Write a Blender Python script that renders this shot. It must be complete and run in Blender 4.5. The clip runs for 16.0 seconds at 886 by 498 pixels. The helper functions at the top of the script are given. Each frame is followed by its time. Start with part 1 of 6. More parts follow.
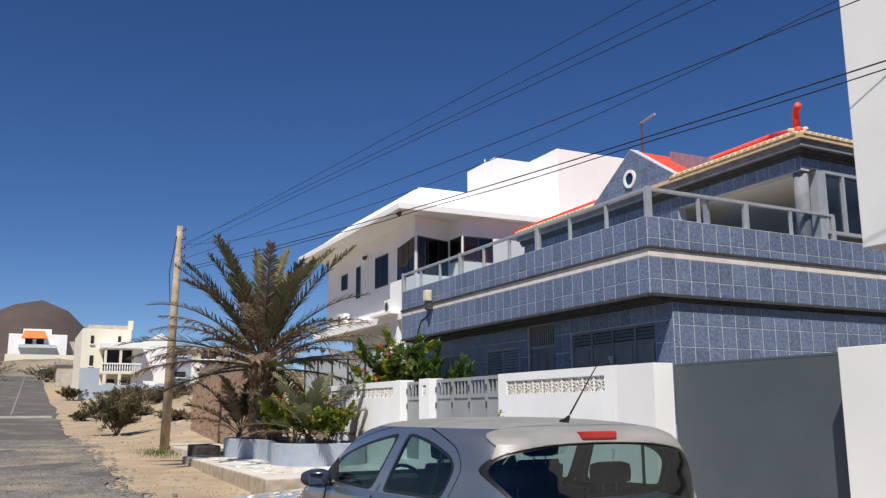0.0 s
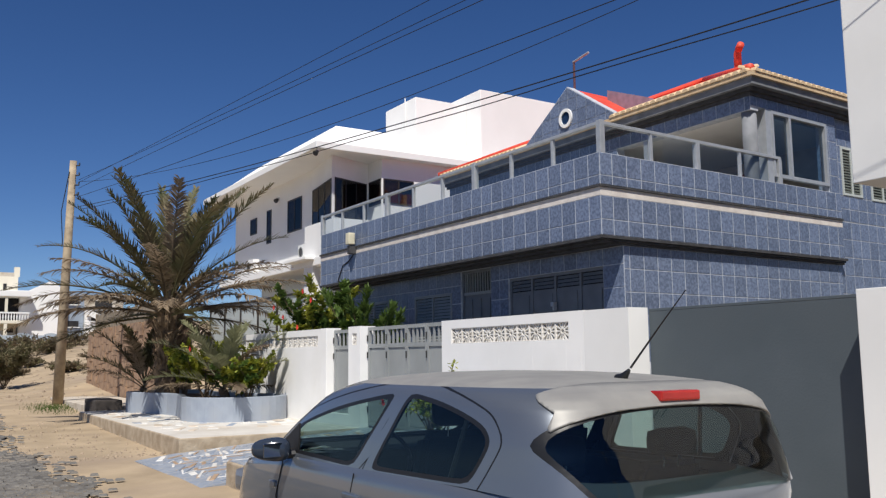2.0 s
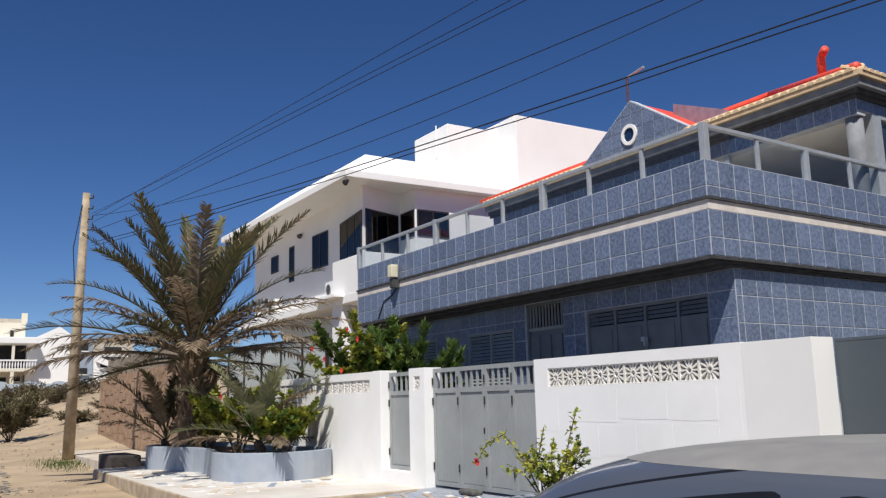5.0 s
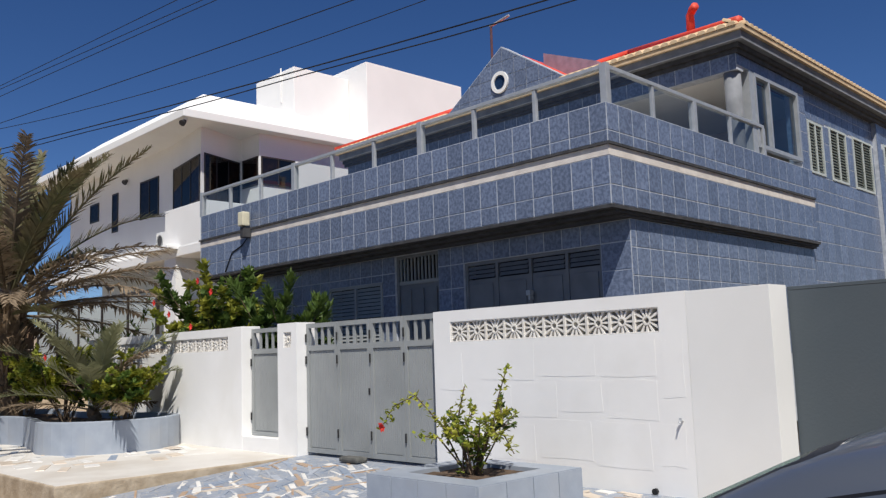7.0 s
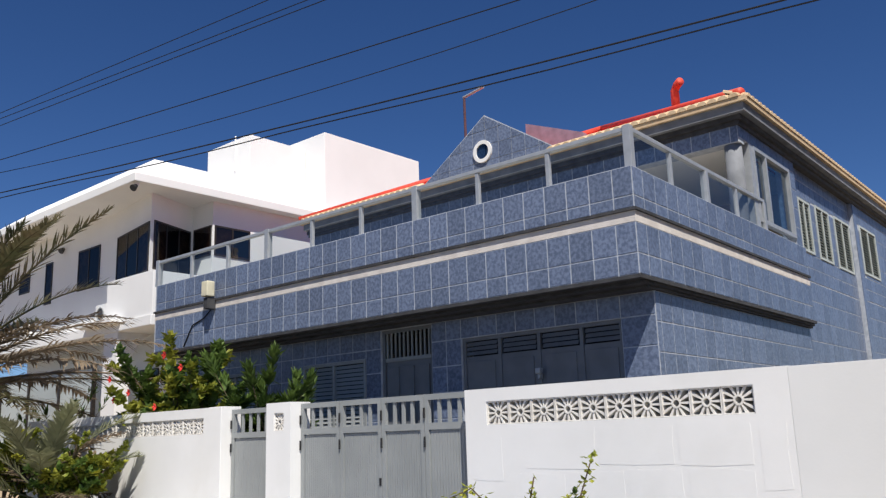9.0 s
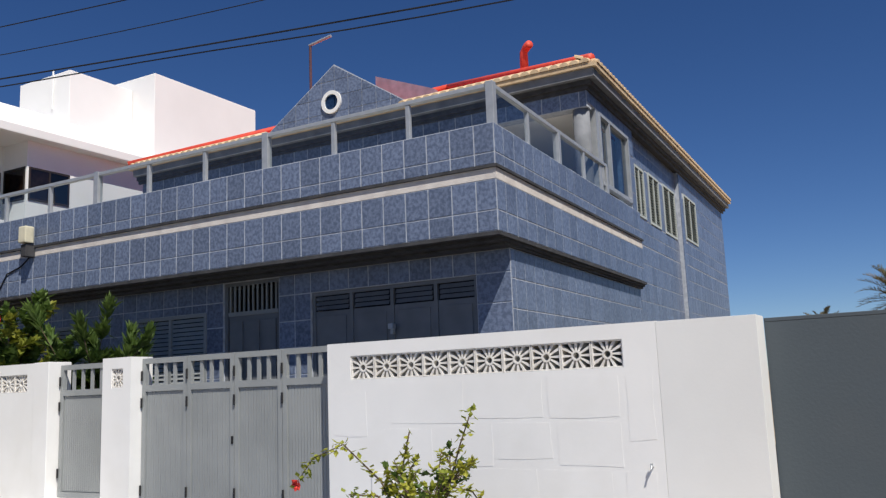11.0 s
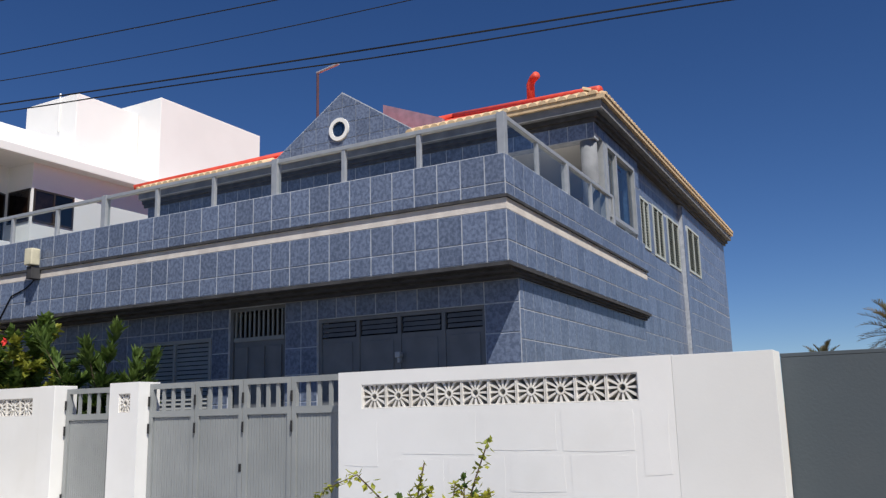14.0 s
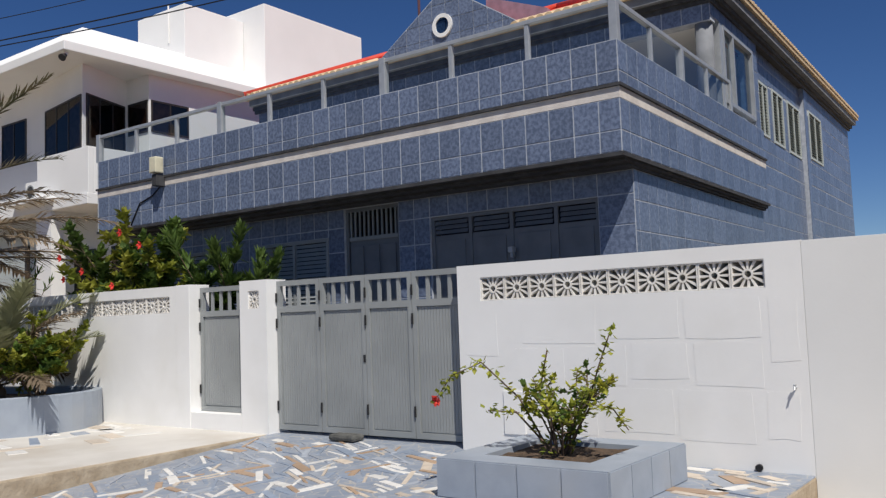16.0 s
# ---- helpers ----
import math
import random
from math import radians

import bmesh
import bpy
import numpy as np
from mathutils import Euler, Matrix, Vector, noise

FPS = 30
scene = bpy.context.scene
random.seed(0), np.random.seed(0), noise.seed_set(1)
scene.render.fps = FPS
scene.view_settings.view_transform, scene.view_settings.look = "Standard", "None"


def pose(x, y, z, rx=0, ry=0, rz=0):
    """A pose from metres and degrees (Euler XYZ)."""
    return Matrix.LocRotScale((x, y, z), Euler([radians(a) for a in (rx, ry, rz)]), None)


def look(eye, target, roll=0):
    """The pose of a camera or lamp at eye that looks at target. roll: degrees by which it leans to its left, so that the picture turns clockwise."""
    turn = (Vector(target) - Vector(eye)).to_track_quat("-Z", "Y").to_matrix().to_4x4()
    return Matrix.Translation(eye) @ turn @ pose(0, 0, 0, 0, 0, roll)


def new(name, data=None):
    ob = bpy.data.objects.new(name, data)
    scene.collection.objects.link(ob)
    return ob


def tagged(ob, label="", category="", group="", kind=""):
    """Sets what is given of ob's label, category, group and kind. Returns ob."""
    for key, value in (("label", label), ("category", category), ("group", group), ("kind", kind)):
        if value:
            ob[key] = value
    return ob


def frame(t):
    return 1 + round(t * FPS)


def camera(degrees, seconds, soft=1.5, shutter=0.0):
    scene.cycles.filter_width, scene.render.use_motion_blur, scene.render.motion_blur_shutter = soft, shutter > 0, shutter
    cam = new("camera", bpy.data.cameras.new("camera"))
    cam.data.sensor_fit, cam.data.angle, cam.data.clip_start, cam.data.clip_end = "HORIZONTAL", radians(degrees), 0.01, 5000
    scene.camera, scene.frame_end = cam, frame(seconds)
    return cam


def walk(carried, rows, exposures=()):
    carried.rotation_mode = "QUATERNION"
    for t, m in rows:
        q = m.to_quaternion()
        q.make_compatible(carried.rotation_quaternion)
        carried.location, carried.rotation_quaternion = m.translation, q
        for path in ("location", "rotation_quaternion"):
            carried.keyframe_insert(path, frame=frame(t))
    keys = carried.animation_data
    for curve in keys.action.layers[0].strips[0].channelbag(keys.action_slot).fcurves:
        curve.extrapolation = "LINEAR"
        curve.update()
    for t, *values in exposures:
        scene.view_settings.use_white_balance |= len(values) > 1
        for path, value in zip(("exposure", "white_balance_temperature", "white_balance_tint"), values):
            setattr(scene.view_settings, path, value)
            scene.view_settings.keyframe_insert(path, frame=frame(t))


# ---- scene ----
cam = camera(54.6, 16.0, soft=1.3)
METRES, EYE, TILT, LEAN, TURN = 8.0, 1.5, 0.0, 0.0, -25.8
ROWS = [
    (0.0, 0.0, 0.0, 0.0, 0.05, 10.57, 0.29),
    (0.5, -0.0216, 0.0494, 0.0047, -3.14, 11.22, -0.59),
    (1.0, -0.0337, 0.1035, 0.004, -5.85, 10.13, -1.85),
    (1.5, -0.0543, 0.1448, 0.0024, -5.73, 8.13, -1.91),
    (2.0, -0.0676, 0.1802, 0.0028, -6.42, 7.19, 0.62),
    (2.5, -0.0775, 0.2283, 0.0049, -4.36, 8.39, 3.79),
    (3.0, -0.0975, 0.2698, 0.0001, -2.03, 8.37, 4.27),
    (5.5, -0.1912, 0.5092, 0.0127, -8.17, 11.09, -0.17),
    (6.0, -0.2122, 0.5531, 0.0089, -12.97, 10.86, -0.33),
    (6.5, -0.2313, 0.595, 0.0107, -17.61, 8.98, -0.17),
    (7.0, -0.248, 0.6401, 0.0104, -17.76, 7.04, 1.91),
    (7.5, -0.2751, 0.6911, 0.0047, -8.54, 3.45, 9.49),
    (8.0, -0.3045, 0.7363, 0.0122, -11.17, 7.58, 6.39),
    (8.5, -0.32, 0.7856, 0.0171, -17.15, 12.87, 1.8),
    (9.0, -0.3348, 0.8148, 0.0158, -22.76, 12.31, 1.85),
    (9.5, -0.3465, 0.833, 0.0179, -28.7, 10.85, 2.71),
    (10.0, -0.3509, 0.8479, 0.0143, -32.34, 9.51, 2.82),
    (12.5, -0.3779, 0.8814, 0.0175, -35.11, 9.18, 2.16),
    (13.0, -0.3788, 0.8795, 0.0183, -34.8, 9.75, 1.92),
    (13.5, -0.38, 0.8787, 0.019, -34.62, 10.8, 1.61),
    (14.0, -0.3802, 0.8788, 0.0184, -34.76, 10.94, 1.39),
    (14.5, -0.3801, 0.8799, 0.0178, -35.31, 10.32, 0.25),
    (15.0, -0.3801, 0.8789, 0.016, -35.2, 9.35, -1.06),
    (15.5, -0.3851, 0.8785, 0.0115, -31.99, 6.33, 0.53),
    (16.0, -0.3937, 0.886, 0.0105, -27.75, 4.5, 2.07),
]
walk(cam, [(t, pose(0, 0, EYE, TILT, LEAN, TURN) @ pose(METRES * x, METRES * y, METRES * z, 90 + pitch, roll, yaw)) for t, x, y, z, yaw, pitch, roll in ROWS],
     exposures=[(0.0, 0.18), (1.5, 0.09), (3.0, 0.12), (5.5, 0.15), (6.5, 0.06), (7.0, 0.02), (7.5, -0.12), (8.0, -0.02), (9.0, 0.18), (10.0, 0.04), (12.5, 0.06), (15.0, 0.09), (16.0, -0.16)])

# ---- light ----
SUN = Vector((1.0, 1.28, -2.3)).normalized()          # the way the sunlight travels
world = bpy.data.worlds.new("sky")
scene.world = world
world.use_nodes = True
wn, wl = world.node_tree.nodes, world.node_tree.links
sky = wn.new("ShaderNodeTexSky")
sky.sky_type, sky.sun_disc = "NISHITA", False
sky.sun_elevation = math.asin(-SUN.z)
sky.sun_rotation = math.atan2(-SUN.x, -SUN.y)
sky.altitude, sky.air_density, sky.dust_density, sky.ozone_density = 0, 0.68, 0.03, 4.0
wn["Background"].inputs["Strength"].default_value = 0.077
hue = wn.new("ShaderNodeHueSaturation")
hue.inputs["Hue"].default_value, hue.inputs["Saturation"].default_value = 0.509, 1.20
wl.new(sky.outputs[0], hue.inputs["Color"])
wl.new(hue.outputs[0], wn["Background"].inputs["Color"])
sun = new("sun", bpy.data.lights.new("sun", "SUN"))
sun.data.energy, sun.data.angle, sun.data.color = 5.0, radians(0.53), (1.0, 0.95, 0.87)
sun.matrix_world = look((0, 0, 60), Vector((0, 0, 60)) + SUN)

# ---- building blocks ----
SKEW = 0.041          # the blue house's sides stand a little out of square
rnd = random.Random(7)


def skewed(p):
    return Vector((p[0], p[1] + SKEW * (p[0] - 9.96), p[2]))


def root(name, at, label, category, group="", kind=""):
    ob = new(name)
    ob.location, ob.empty_display_size = at, 0.2
    return tagged(ob, label, category, group, kind)


def mesh_of(name, bm, material, skew=False, smooth=False):
    if skew:
        for v in bm.verts:
            v.co = skewed(v.co)
    me = bpy.data.meshes.new(name)
    bmesh.ops.recalc_face_normals(bm, faces=bm.faces)
    bm.to_mesh(me)
    bm.free()
    for m in material if isinstance(material, (list, tuple)) else [material]:
        me.materials.append(m)
    if smooth:
        me.polygons.foreach_set("use_smooth", [True] * len(me.polygons))
    return me


def base_of(ob):
    m = Matrix.Translation(ob.location)
    return (base_of(ob.parent) @ ob.matrix_parent_inverse @ m) if ob.parent else m


def child(name, me, parent, label=""):
    ob = new(name, me)
    ob.parent = parent
    ob.matrix_parent_inverse = base_of(parent).inverted()
    return tagged(ob, label)


def part(name, bm, material, parent, label="", skew=False, smooth=False):
    """One mesh, given in world places, under a thing or a part."""
    return child(name, mesh_of(name, bm, material, skew, smooth), parent, label)


def thing(name, bm, material, label, category, group="", kind="", skew=False, smooth=False):
    return tagged(new(name, mesh_of(name, bm, material, skew, smooth)), label, category, group, kind)


def box(bm, x0, y0, z0, x1, y1, z1, bevel=0.0, mi=0):
    vs = [bm.verts.new((x, y, z)) for z in (z0, z1) for x, y in ((x0, y0), (x1, y0), (x1, y1), (x0, y1))]
    fs = [bm.faces.new([vs[i] for i in f]) for f in ((0, 3, 2, 1), (4, 5, 6, 7), (0, 1, 5, 4), (1, 2, 6, 5), (2, 3, 7, 6), (3, 0, 4, 7))]
    for f in fs:
        f.material_index = mi
    if bevel:
        es = list({e for f in fs for e in f.edges})
        bmesh.ops.bevel(bm, geom=es, offset=bevel, segments=2, affect="EDGES", profile=0.6)
    return bm


def boxes(*rows, bevel=0.0):
    bm = bmesh.new()
    for r in rows:
        box(bm, *r, bevel=bevel)
    return bm


def prism(bm, pts, direction):
    """A polygon of places, pushed along direction."""
    d = Vector(direction)
    a = [bm.verts.new(p) for p in pts]
    b = [bm.verts.new(Vector(p) + d) for p in pts]
    n = len(a)
    bm.faces.new(a)
    bm.faces.new(b[::-1])
    for i in range(n):
        bm.faces.new((a[i], b[i], b[(i + 1) % n], a[(i + 1) % n]))
    return bm


def tube(bm, pts, radii, sides=8, caps=True):
    """A round bar along places; radii one number or one for each place."""
    pts = [Vector(p) for p in pts]
    radii = radii if isinstance(radii, (list, tuple)) else [radii] * len(pts)
    rings, side = [], None
    for i, p in enumerate(pts):
        way = (pts[min(i + 1, len(pts) - 1)] - pts[max(i - 1, 0)]).normalized()
        ref = side if side is not None else (Vector((0, 0, 1)) if abs(way.z) < 0.9 else Vector((1, 0, 0)))
        side = (ref - way * ref.dot(way)).normalized()
        up = way.cross(side)
        rings.append([bm.verts.new(p + radii[i] * (side * math.cos(a) + up * math.sin(a))) for a in [2 * math.pi * k / sides for k in range(sides)]])
    for r, q in zip(rings, rings[1:]):
        for k in range(sides):
            bm.faces.new((r[k], r[(k + 1) % sides], q[(k + 1) % sides], q[k]))
    if caps:
        bm.faces.new(rings[0][::-1])
        bm.faces.new(rings[-1])
    return bm


def wall_with_holes(bm, x0, x1, y0, y1, z0, z1, holes):
    """A wall whose thickness runs x0..x1; holes as (y0, z0, y1, z1) go through it."""
    ys = sorted({y0, y1, *[h[0] for h in holes], *[h[2] for h in holes]})
    zs = sorted({z0, z1, *[h[1] for h in holes], *[h[3] for h in holes]})
    solid = {}
    for i in range(len(ys) - 1):
        for k in range(len(zs) - 1):
            cy, cz = (ys[i] + ys[i + 1]) / 2, (zs[k] + zs[k + 1]) / 2
            solid[i, k] = not any(h[0] < cy < h[2] and h[1] < cz < h[3] for h in holes)
    cache = {}

    def v(x, y, z):
        key = (x, y, z)
        if key not in cache:
            cache[key] = bm.verts.new(key)
        return cache[key]
    for (i, k), s in solid.items():
        if not s:
            continue
        a, b, c, d = ys[i], ys[i + 1], zs[k], zs[k + 1]
        bm.faces.new((v(x0, a, c), v(x0, a, d), v(x0, b, d), v(x0, b, c)))
        bm.faces.new((v(x1, a, c), v(x1, b, c), v(x1, b, d), v(x1, a, d)))
        for di, dk, p, q in ((-1, 0, (a, c), (a, d)), (1, 0, (b, c), (b, d)), (0, -1, (a, c), (b, c)), (0, 1, (a, d), (b, d))):
            if not solid.get((i + di, k + dk), False):
                bm.faces.new((v(x0, *p), v(x1, *p), v(x1, *q), v(x0, *q)))
    return bm


def sheet(x, y0, z0, y1, z1):
    """A single flat pane that faces -x."""
    bm = bmesh.new()
    bm.faces.new([bm.verts.new((x, y, z)) for y, z in ((y0, z0), (y0, z1), (y1, z1), (y1, z0))])
    return bm


def disc(x, y, z, r, n=28):
    bm = bmesh.new()
    bm.faces.new([bm.verts.new((x, y + r * math.cos(2 * math.pi * k / n), z + r * math.sin(2 * math.pi * k / n))) for k in range(n)])
    return bm


def turned(bm, swap):
    """Swap x and y of all places: turns a wall that faces -x into one that faces -y."""
    if swap:
        for vert in bm.verts:
            vert.co = Vector((vert.co.y, vert.co.x, vert.co.z))
    return bm


# ---- materials ----
def mat(name, colour, second=None, scale=3.0, rough=0.8, bump=0.1, bump_scale=40.0, metal=0.0, spread=0.12, random_value=0.0, specular=0.5, stain=None, stain_scale=0.6, contrast=(0.35, 0.65)):
    m = bpy.data.materials.new(name)
    m.use_nodes = True
    nt = m.node_tree
    N, L = nt.nodes, nt.links
    b = N["Principled BSDF"]
    b.inputs["Roughness"].default_value, b.inputs["Metallic"].default_value = rough, metal
    b.inputs["Specular IOR Level"].default_value = specular
    geo = N.new("ShaderNodeNewGeometry")

    def noise_at(s, detail=6.0):
        n = N.new("ShaderNodeTexNoise")
        n.inputs["Scale"].default_value, n.inputs["Detail"].default_value = s, detail
        L.new(geo.outputs["Position"], n.inputs["Vector"])
        return n

    def mixed(fac, a, bb):
        x = N.new("ShaderNodeMix")
        x.data_type = "RGBA"
        L.new(fac, x.inputs[0])
        for i, val in ((6, a), (7, bb)):
            if isinstance(val, tuple):
                x.inputs[i].default_value = (*val, 1)
            else:
                L.new(val, x.inputs[i])
        return x.outputs[2]

    def ramp(src, lo, hi):
        r = N.new("ShaderNodeMapRange")
        r.inputs["From Min"].default_value, r.inputs["From Max"].default_value = lo, hi
        L.new(src, r.inputs["Value"])
        return r.outputs[0]
    second = second or tuple(c * (1 - spread * 2) for c in colour)
    col = mixed(ramp(noise_at(scale).outputs[0], *contrast), colour, second)
    if stain:
        col = mixed(ramp(noise_at(stain_scale, 8.0).outputs[0], 0.5, 0.75), col, stain)
    if random_value:
        info = N.new("ShaderNodeObjectInfo")
        hsv = N.new("ShaderNodeHueSaturation")
        mr = N.new("ShaderNodeMapRange")
        mr.inputs["To Min"].default_value, mr.inputs["To Max"].default_value = 1 - random_value, 1 + random_value
        L.new(info.outputs["Random"], mr.inputs["Value"])
        L.new(mr.outputs[0], hsv.inputs["Value"])
        L.new(col, hsv.inputs["Color"])
        col = hsv.outputs[0]
    L.new(col, b.inputs["Base Color"])
    if bump:
        bp = N.new("ShaderNodeBump")
        bp.inputs["Strength"].default_value, bp.inputs["Distance"].default_value = bump, 0.02
        L.new(noise_at(bump_scale).outputs[0], bp.inputs["Height"])
        L.new(bp.outputs[0], b.inputs["Normal"])
    return m


def glass(name, tint=(0.85, 0.92, 0.95), clear=0.8, rough=0.02, gloss=0.92):
    """A thin pane: part clear, part mirror by Fresnel."""
    m = bpy.data.materials.new(name)
    m.use_nodes = True
    N, L = m.node_tree.nodes, m.node_tree.links
    for n in list(N):
        N.remove(n)
    out, mix, tr, gl, fr, pw, ma = (N.new("ShaderNode" + k) for k in ("OutputMaterial", "MixShader", "BsdfTransparent", "BsdfGlossy", "LayerWeight", "Math", "Math"))
    tr.inputs["Color"].default_value = (*[c * clear for c in tint], 1)
    gl.inputs["Roughness"].default_value = rough
    fr.inputs["Blend"].default_value = 0.5
    pw.operation, ma.operation = "POWER", "MULTIPLY_ADD"
    L.new(fr.outputs["Facing"], pw.inputs[0])
    pw.inputs[1].default_value = 4.5
    L.new(pw.outputs[0], ma.inputs[0])
    ma.inputs[1].default_value, ma.inputs[2].default_value = gloss, 0.06
    L.new(ma.outputs[0], mix.inputs[0])
    L.new(tr.outputs[0], mix.inputs[1])
    L.new(gl.outputs[0], mix.inputs[2])
    L.new(mix.outputs[0], out.inputs[0])
    return m


def leaf_mat(name, colour, second, scale=2.0, rough=0.55):
    m = mat(name, colour, second, scale=scale, rough=rough, bump=0.0, random_value=0.25, specular=0.35)
    N, L = m.node_tree.nodes, m.node_tree.links
    b, out = N["Principled BSDF"], N["Material Output"]
    tl, mx = N.new("ShaderNodeBsdfTranslucent"), N.new("ShaderNodeMixShader")      # light shines through thin leaves
    L.new(b.inputs["Base Color"].links[0].from_socket, tl.inputs["Color"])
    mx.inputs[0].default_value = 0.32
    L.new(b.outputs[0], mx.inputs[1])
    L.new(tl.outputs[0], mx.inputs[2])
    L.new(mx.outputs[0], out.inputs["Surface"])
    return m


M_TILE = mat("blue_tile", (0.178, 0.220, 0.318), (0.098, 0.126, 0.196), scale=20, rough=0.33, bump=0.06, bump_scale=60, random_value=0.14, contrast=(0.38, 0.62))
M_GROUT = mat("grout", (0.52, 0.55, 0.60), (0.38, 0.41, 0.46), scale=9, rough=0.9)
M_WHITE = mat("white_paint", (0.84, 0.835, 0.82), (0.79, 0.785, 0.77), scale=1.3, rough=0.75, bump=0.035, bump_scale=30, stain=(0.74, 0.73, 0.70), stain_scale=0.9)
M_WHITE_HOUSE = mat("white_render", (0.85, 0.845, 0.83), (0.81, 0.805, 0.79), scale=0.8, rough=0.85, bump=0.08, bump_scale=20)
M_CREAM_WALL = mat("smooth_wall_paint", (0.78, 0.78, 0.765), (0.735, 0.735, 0.72), scale=1.1, rough=0.8, bump=0.03)
M_BAND = mat("band_paint", (0.72, 0.67, 0.62), (0.60, 0.55, 0.51), scale=5, rough=0.8)
# dark paint plus the shade under slab and eaves, in one near-black colour
M_MOULD = mat("dark_paint_with_shade", (0.062, 0.062, 0.066), (0.035, 0.035, 0.038), scale=6, rough=0.75)
M_GREY = mat("grey_gate_paint", (0.30, 0.315, 0.315), (0.26, 0.275, 0.275), scale=2, rough=0.5, bump=0.03)
M_GREY_DARK = mat("dark_grey_door_paint", (0.17, 0.18, 0.195), (0.135, 0.145, 0.16), scale=3, rough=0.5, bump=0.03)
M_GREY_WALL = mat("grey_wall_paint", (0.072, 0.09, 0.105), (0.06, 0.077, 0.09), scale=1.2, rough=0.7, bump=0.08, stain=(0.085, 0.10, 0.113))
M_ALU = mat("aluminium", (0.46, 0.48, 0.50), (0.40, 0.42, 0.44), scale=8, rough=0.42, metal=0.35, bump=0.0)
M_SHUTTER = mat("shutter_frame", (0.50, 0.54, 0.52), (0.44, 0.48, 0.46), scale=4, rough=0.6, bump=0.03)
# near-black that stands in for the lack of light behind openings and panes
M_DARK = mat("unlit_inside_black", (0.02, 0.02, 0.022), (0.012, 0.012, 0.014), scale=2, rough=0.9, bump=0)
M_RED = mat("red_roof_paint", (0.72, 0.085, 0.045), (0.60, 0.06, 0.035), scale=4, rough=0.6, bump=0.15)
M_CORNICE = mat("cornice_grey", (0.22, 0.23, 0.25), (0.15, 0.16, 0.175), scale=3, rough=0.8)
M_EAVE = mat("eave_tile", (0.64, 0.49, 0.31), (0.52, 0.37, 0.22), scale=6, rough=0.8)
M_GLASS = glass("rail_glass", clear=0.85)
M_WINGLASS = glass("window_glass", tint=(0.45, 0.60, 0.75), clear=0.75)
M_BROWNGLASS = glass("brown_window_glass", tint=(0.6, 0.5, 0.42), clear=0.42, gloss=0.25)
M_CURTAIN = mat("curtain", (0.22, 0.15, 0.11), (0.10, 0.065, 0.05), scale=6, rough=0.95)
M_FRAME_DARK = mat("dark_window_frame", (0.03, 0.024, 0.02), (0.02, 0.016, 0.014), scale=4, rough=0.5, bump=0)
M_SAND = mat("sand", (0.42, 0.325, 0.215), (0.30, 0.23, 0.15), scale=0.9, rough=0.98, bump=0.5, bump_scale=9, stain=(0.30, 0.23, 0.17), stain_scale=0.35)
M_CONC = mat("concrete", (0.55, 0.50, 0.43), (0.46, 0.41, 0.34), scale=2, rough=0.9, bump=0.25, bump_scale=30, stain=(0.36, 0.29, 0.21), stain_scale=1.6)
M_PALE = mat("pale_paving", (0.66, 0.63, 0.58), (0.58, 0.55, 0.50), scale=1.6, rough=0.6, bump=0.08, stain=(0.50, 0.45, 0.38), stain_scale=1.1)
M_KERB = mat("kerb_concrete", (0.46, 0.38, 0.28), (0.32, 0.25, 0.17), scale=5, rough=0.95, bump=0.5, bump_scale=22)
M_PLANTER = mat("planter_tile", (0.33, 0.37, 0.43), (0.28, 0.32, 0.38), scale=5, rough=0.42, bump=0.05, random_value=0.06, stain=(0.36, 0.385, 0.42), stain_scale=2.5)
M_SOIL = mat("soil", (0.12, 0.075, 0.045), (0.06, 0.04, 0.025), scale=18, rough=1.0, bump=0.9, bump_scale=45)
M_WOODPOLE = mat("weathered_pole", (0.42, 0.34, 0.235), (0.28, 0.22, 0.15), scale=5, rough=0.9, bump=0.3, bump_scale=25)
M_WIRE = mat("cable", (0.012, 0.012, 0.014), scale=3, rough=0.7, bump=0)

# ---- ground ----
def rise(y):
    """Height of the road: level beside the houses, then climbing."""
    return 0.0 if y < 16 else 0.016 * (y - 16) if y < 45 else 0.464 + 0.063 * (y - 45) if y < 160 else 7.709 + 3.8 * (1 - math.exp(-(y - 160) / 60))


def land(x, y):
    z = rise(y)
    if x > 4.2 and y > 31:
        z += min(1.0, (x - 4.2) / 6) * min(1.0, (y - 31) / 6) * 0.9
    bumps = noise.noise(Vector((x * 0.25, y * 0.25, 0.3))) * 0.10 + noise.noise(Vector((x * 0.9, y * 0.9, 5.0))) * 0.03
    if x > 2.6 and y > 9:
        z += bumps * min(1.0, (x - 2.6) / 2)
    if x < -6:
        z += bumps * 2
    return z


bm = bmesh.new()
xs = [-400, -200, -90, -40, -20, -12, -8, -6, -4, -2, 0, 1, 2.0, 2.3, 2.7, 3.2, 3.7, 4.2, 4.8, 5.5, 6.5, 7.5, 9, 11, 14, 18, 24, 32, 45, 70, 120, 220, 400]
ys = [-300, -120, -50, -20, -8, 0, 4, 7, 9, 11, 13, 14.5, 16, 17.5, 19, 21, 23, 25, 27, 29, 31, 33, 35, 37.5, 40, 43, 45, 47, 50, 55, 60, 66, 74, 84, 96, 112, 130, 160, 200, 260, 340, 450, 700]
grid = [[bm.verts.new((x, y, land(x, y) - 0.02)) for x in xs] for y in ys]
for r, q in zip(grid, grid[1:]):
    for k in range(len(xs) - 1):
        bm.faces.new((r[k], r[k + 1], q[k + 1], q[k]))
thing("ground", bm, M_SAND, "dry sandy ground with stones and dust", "ground", kind="structure", smooth=True)

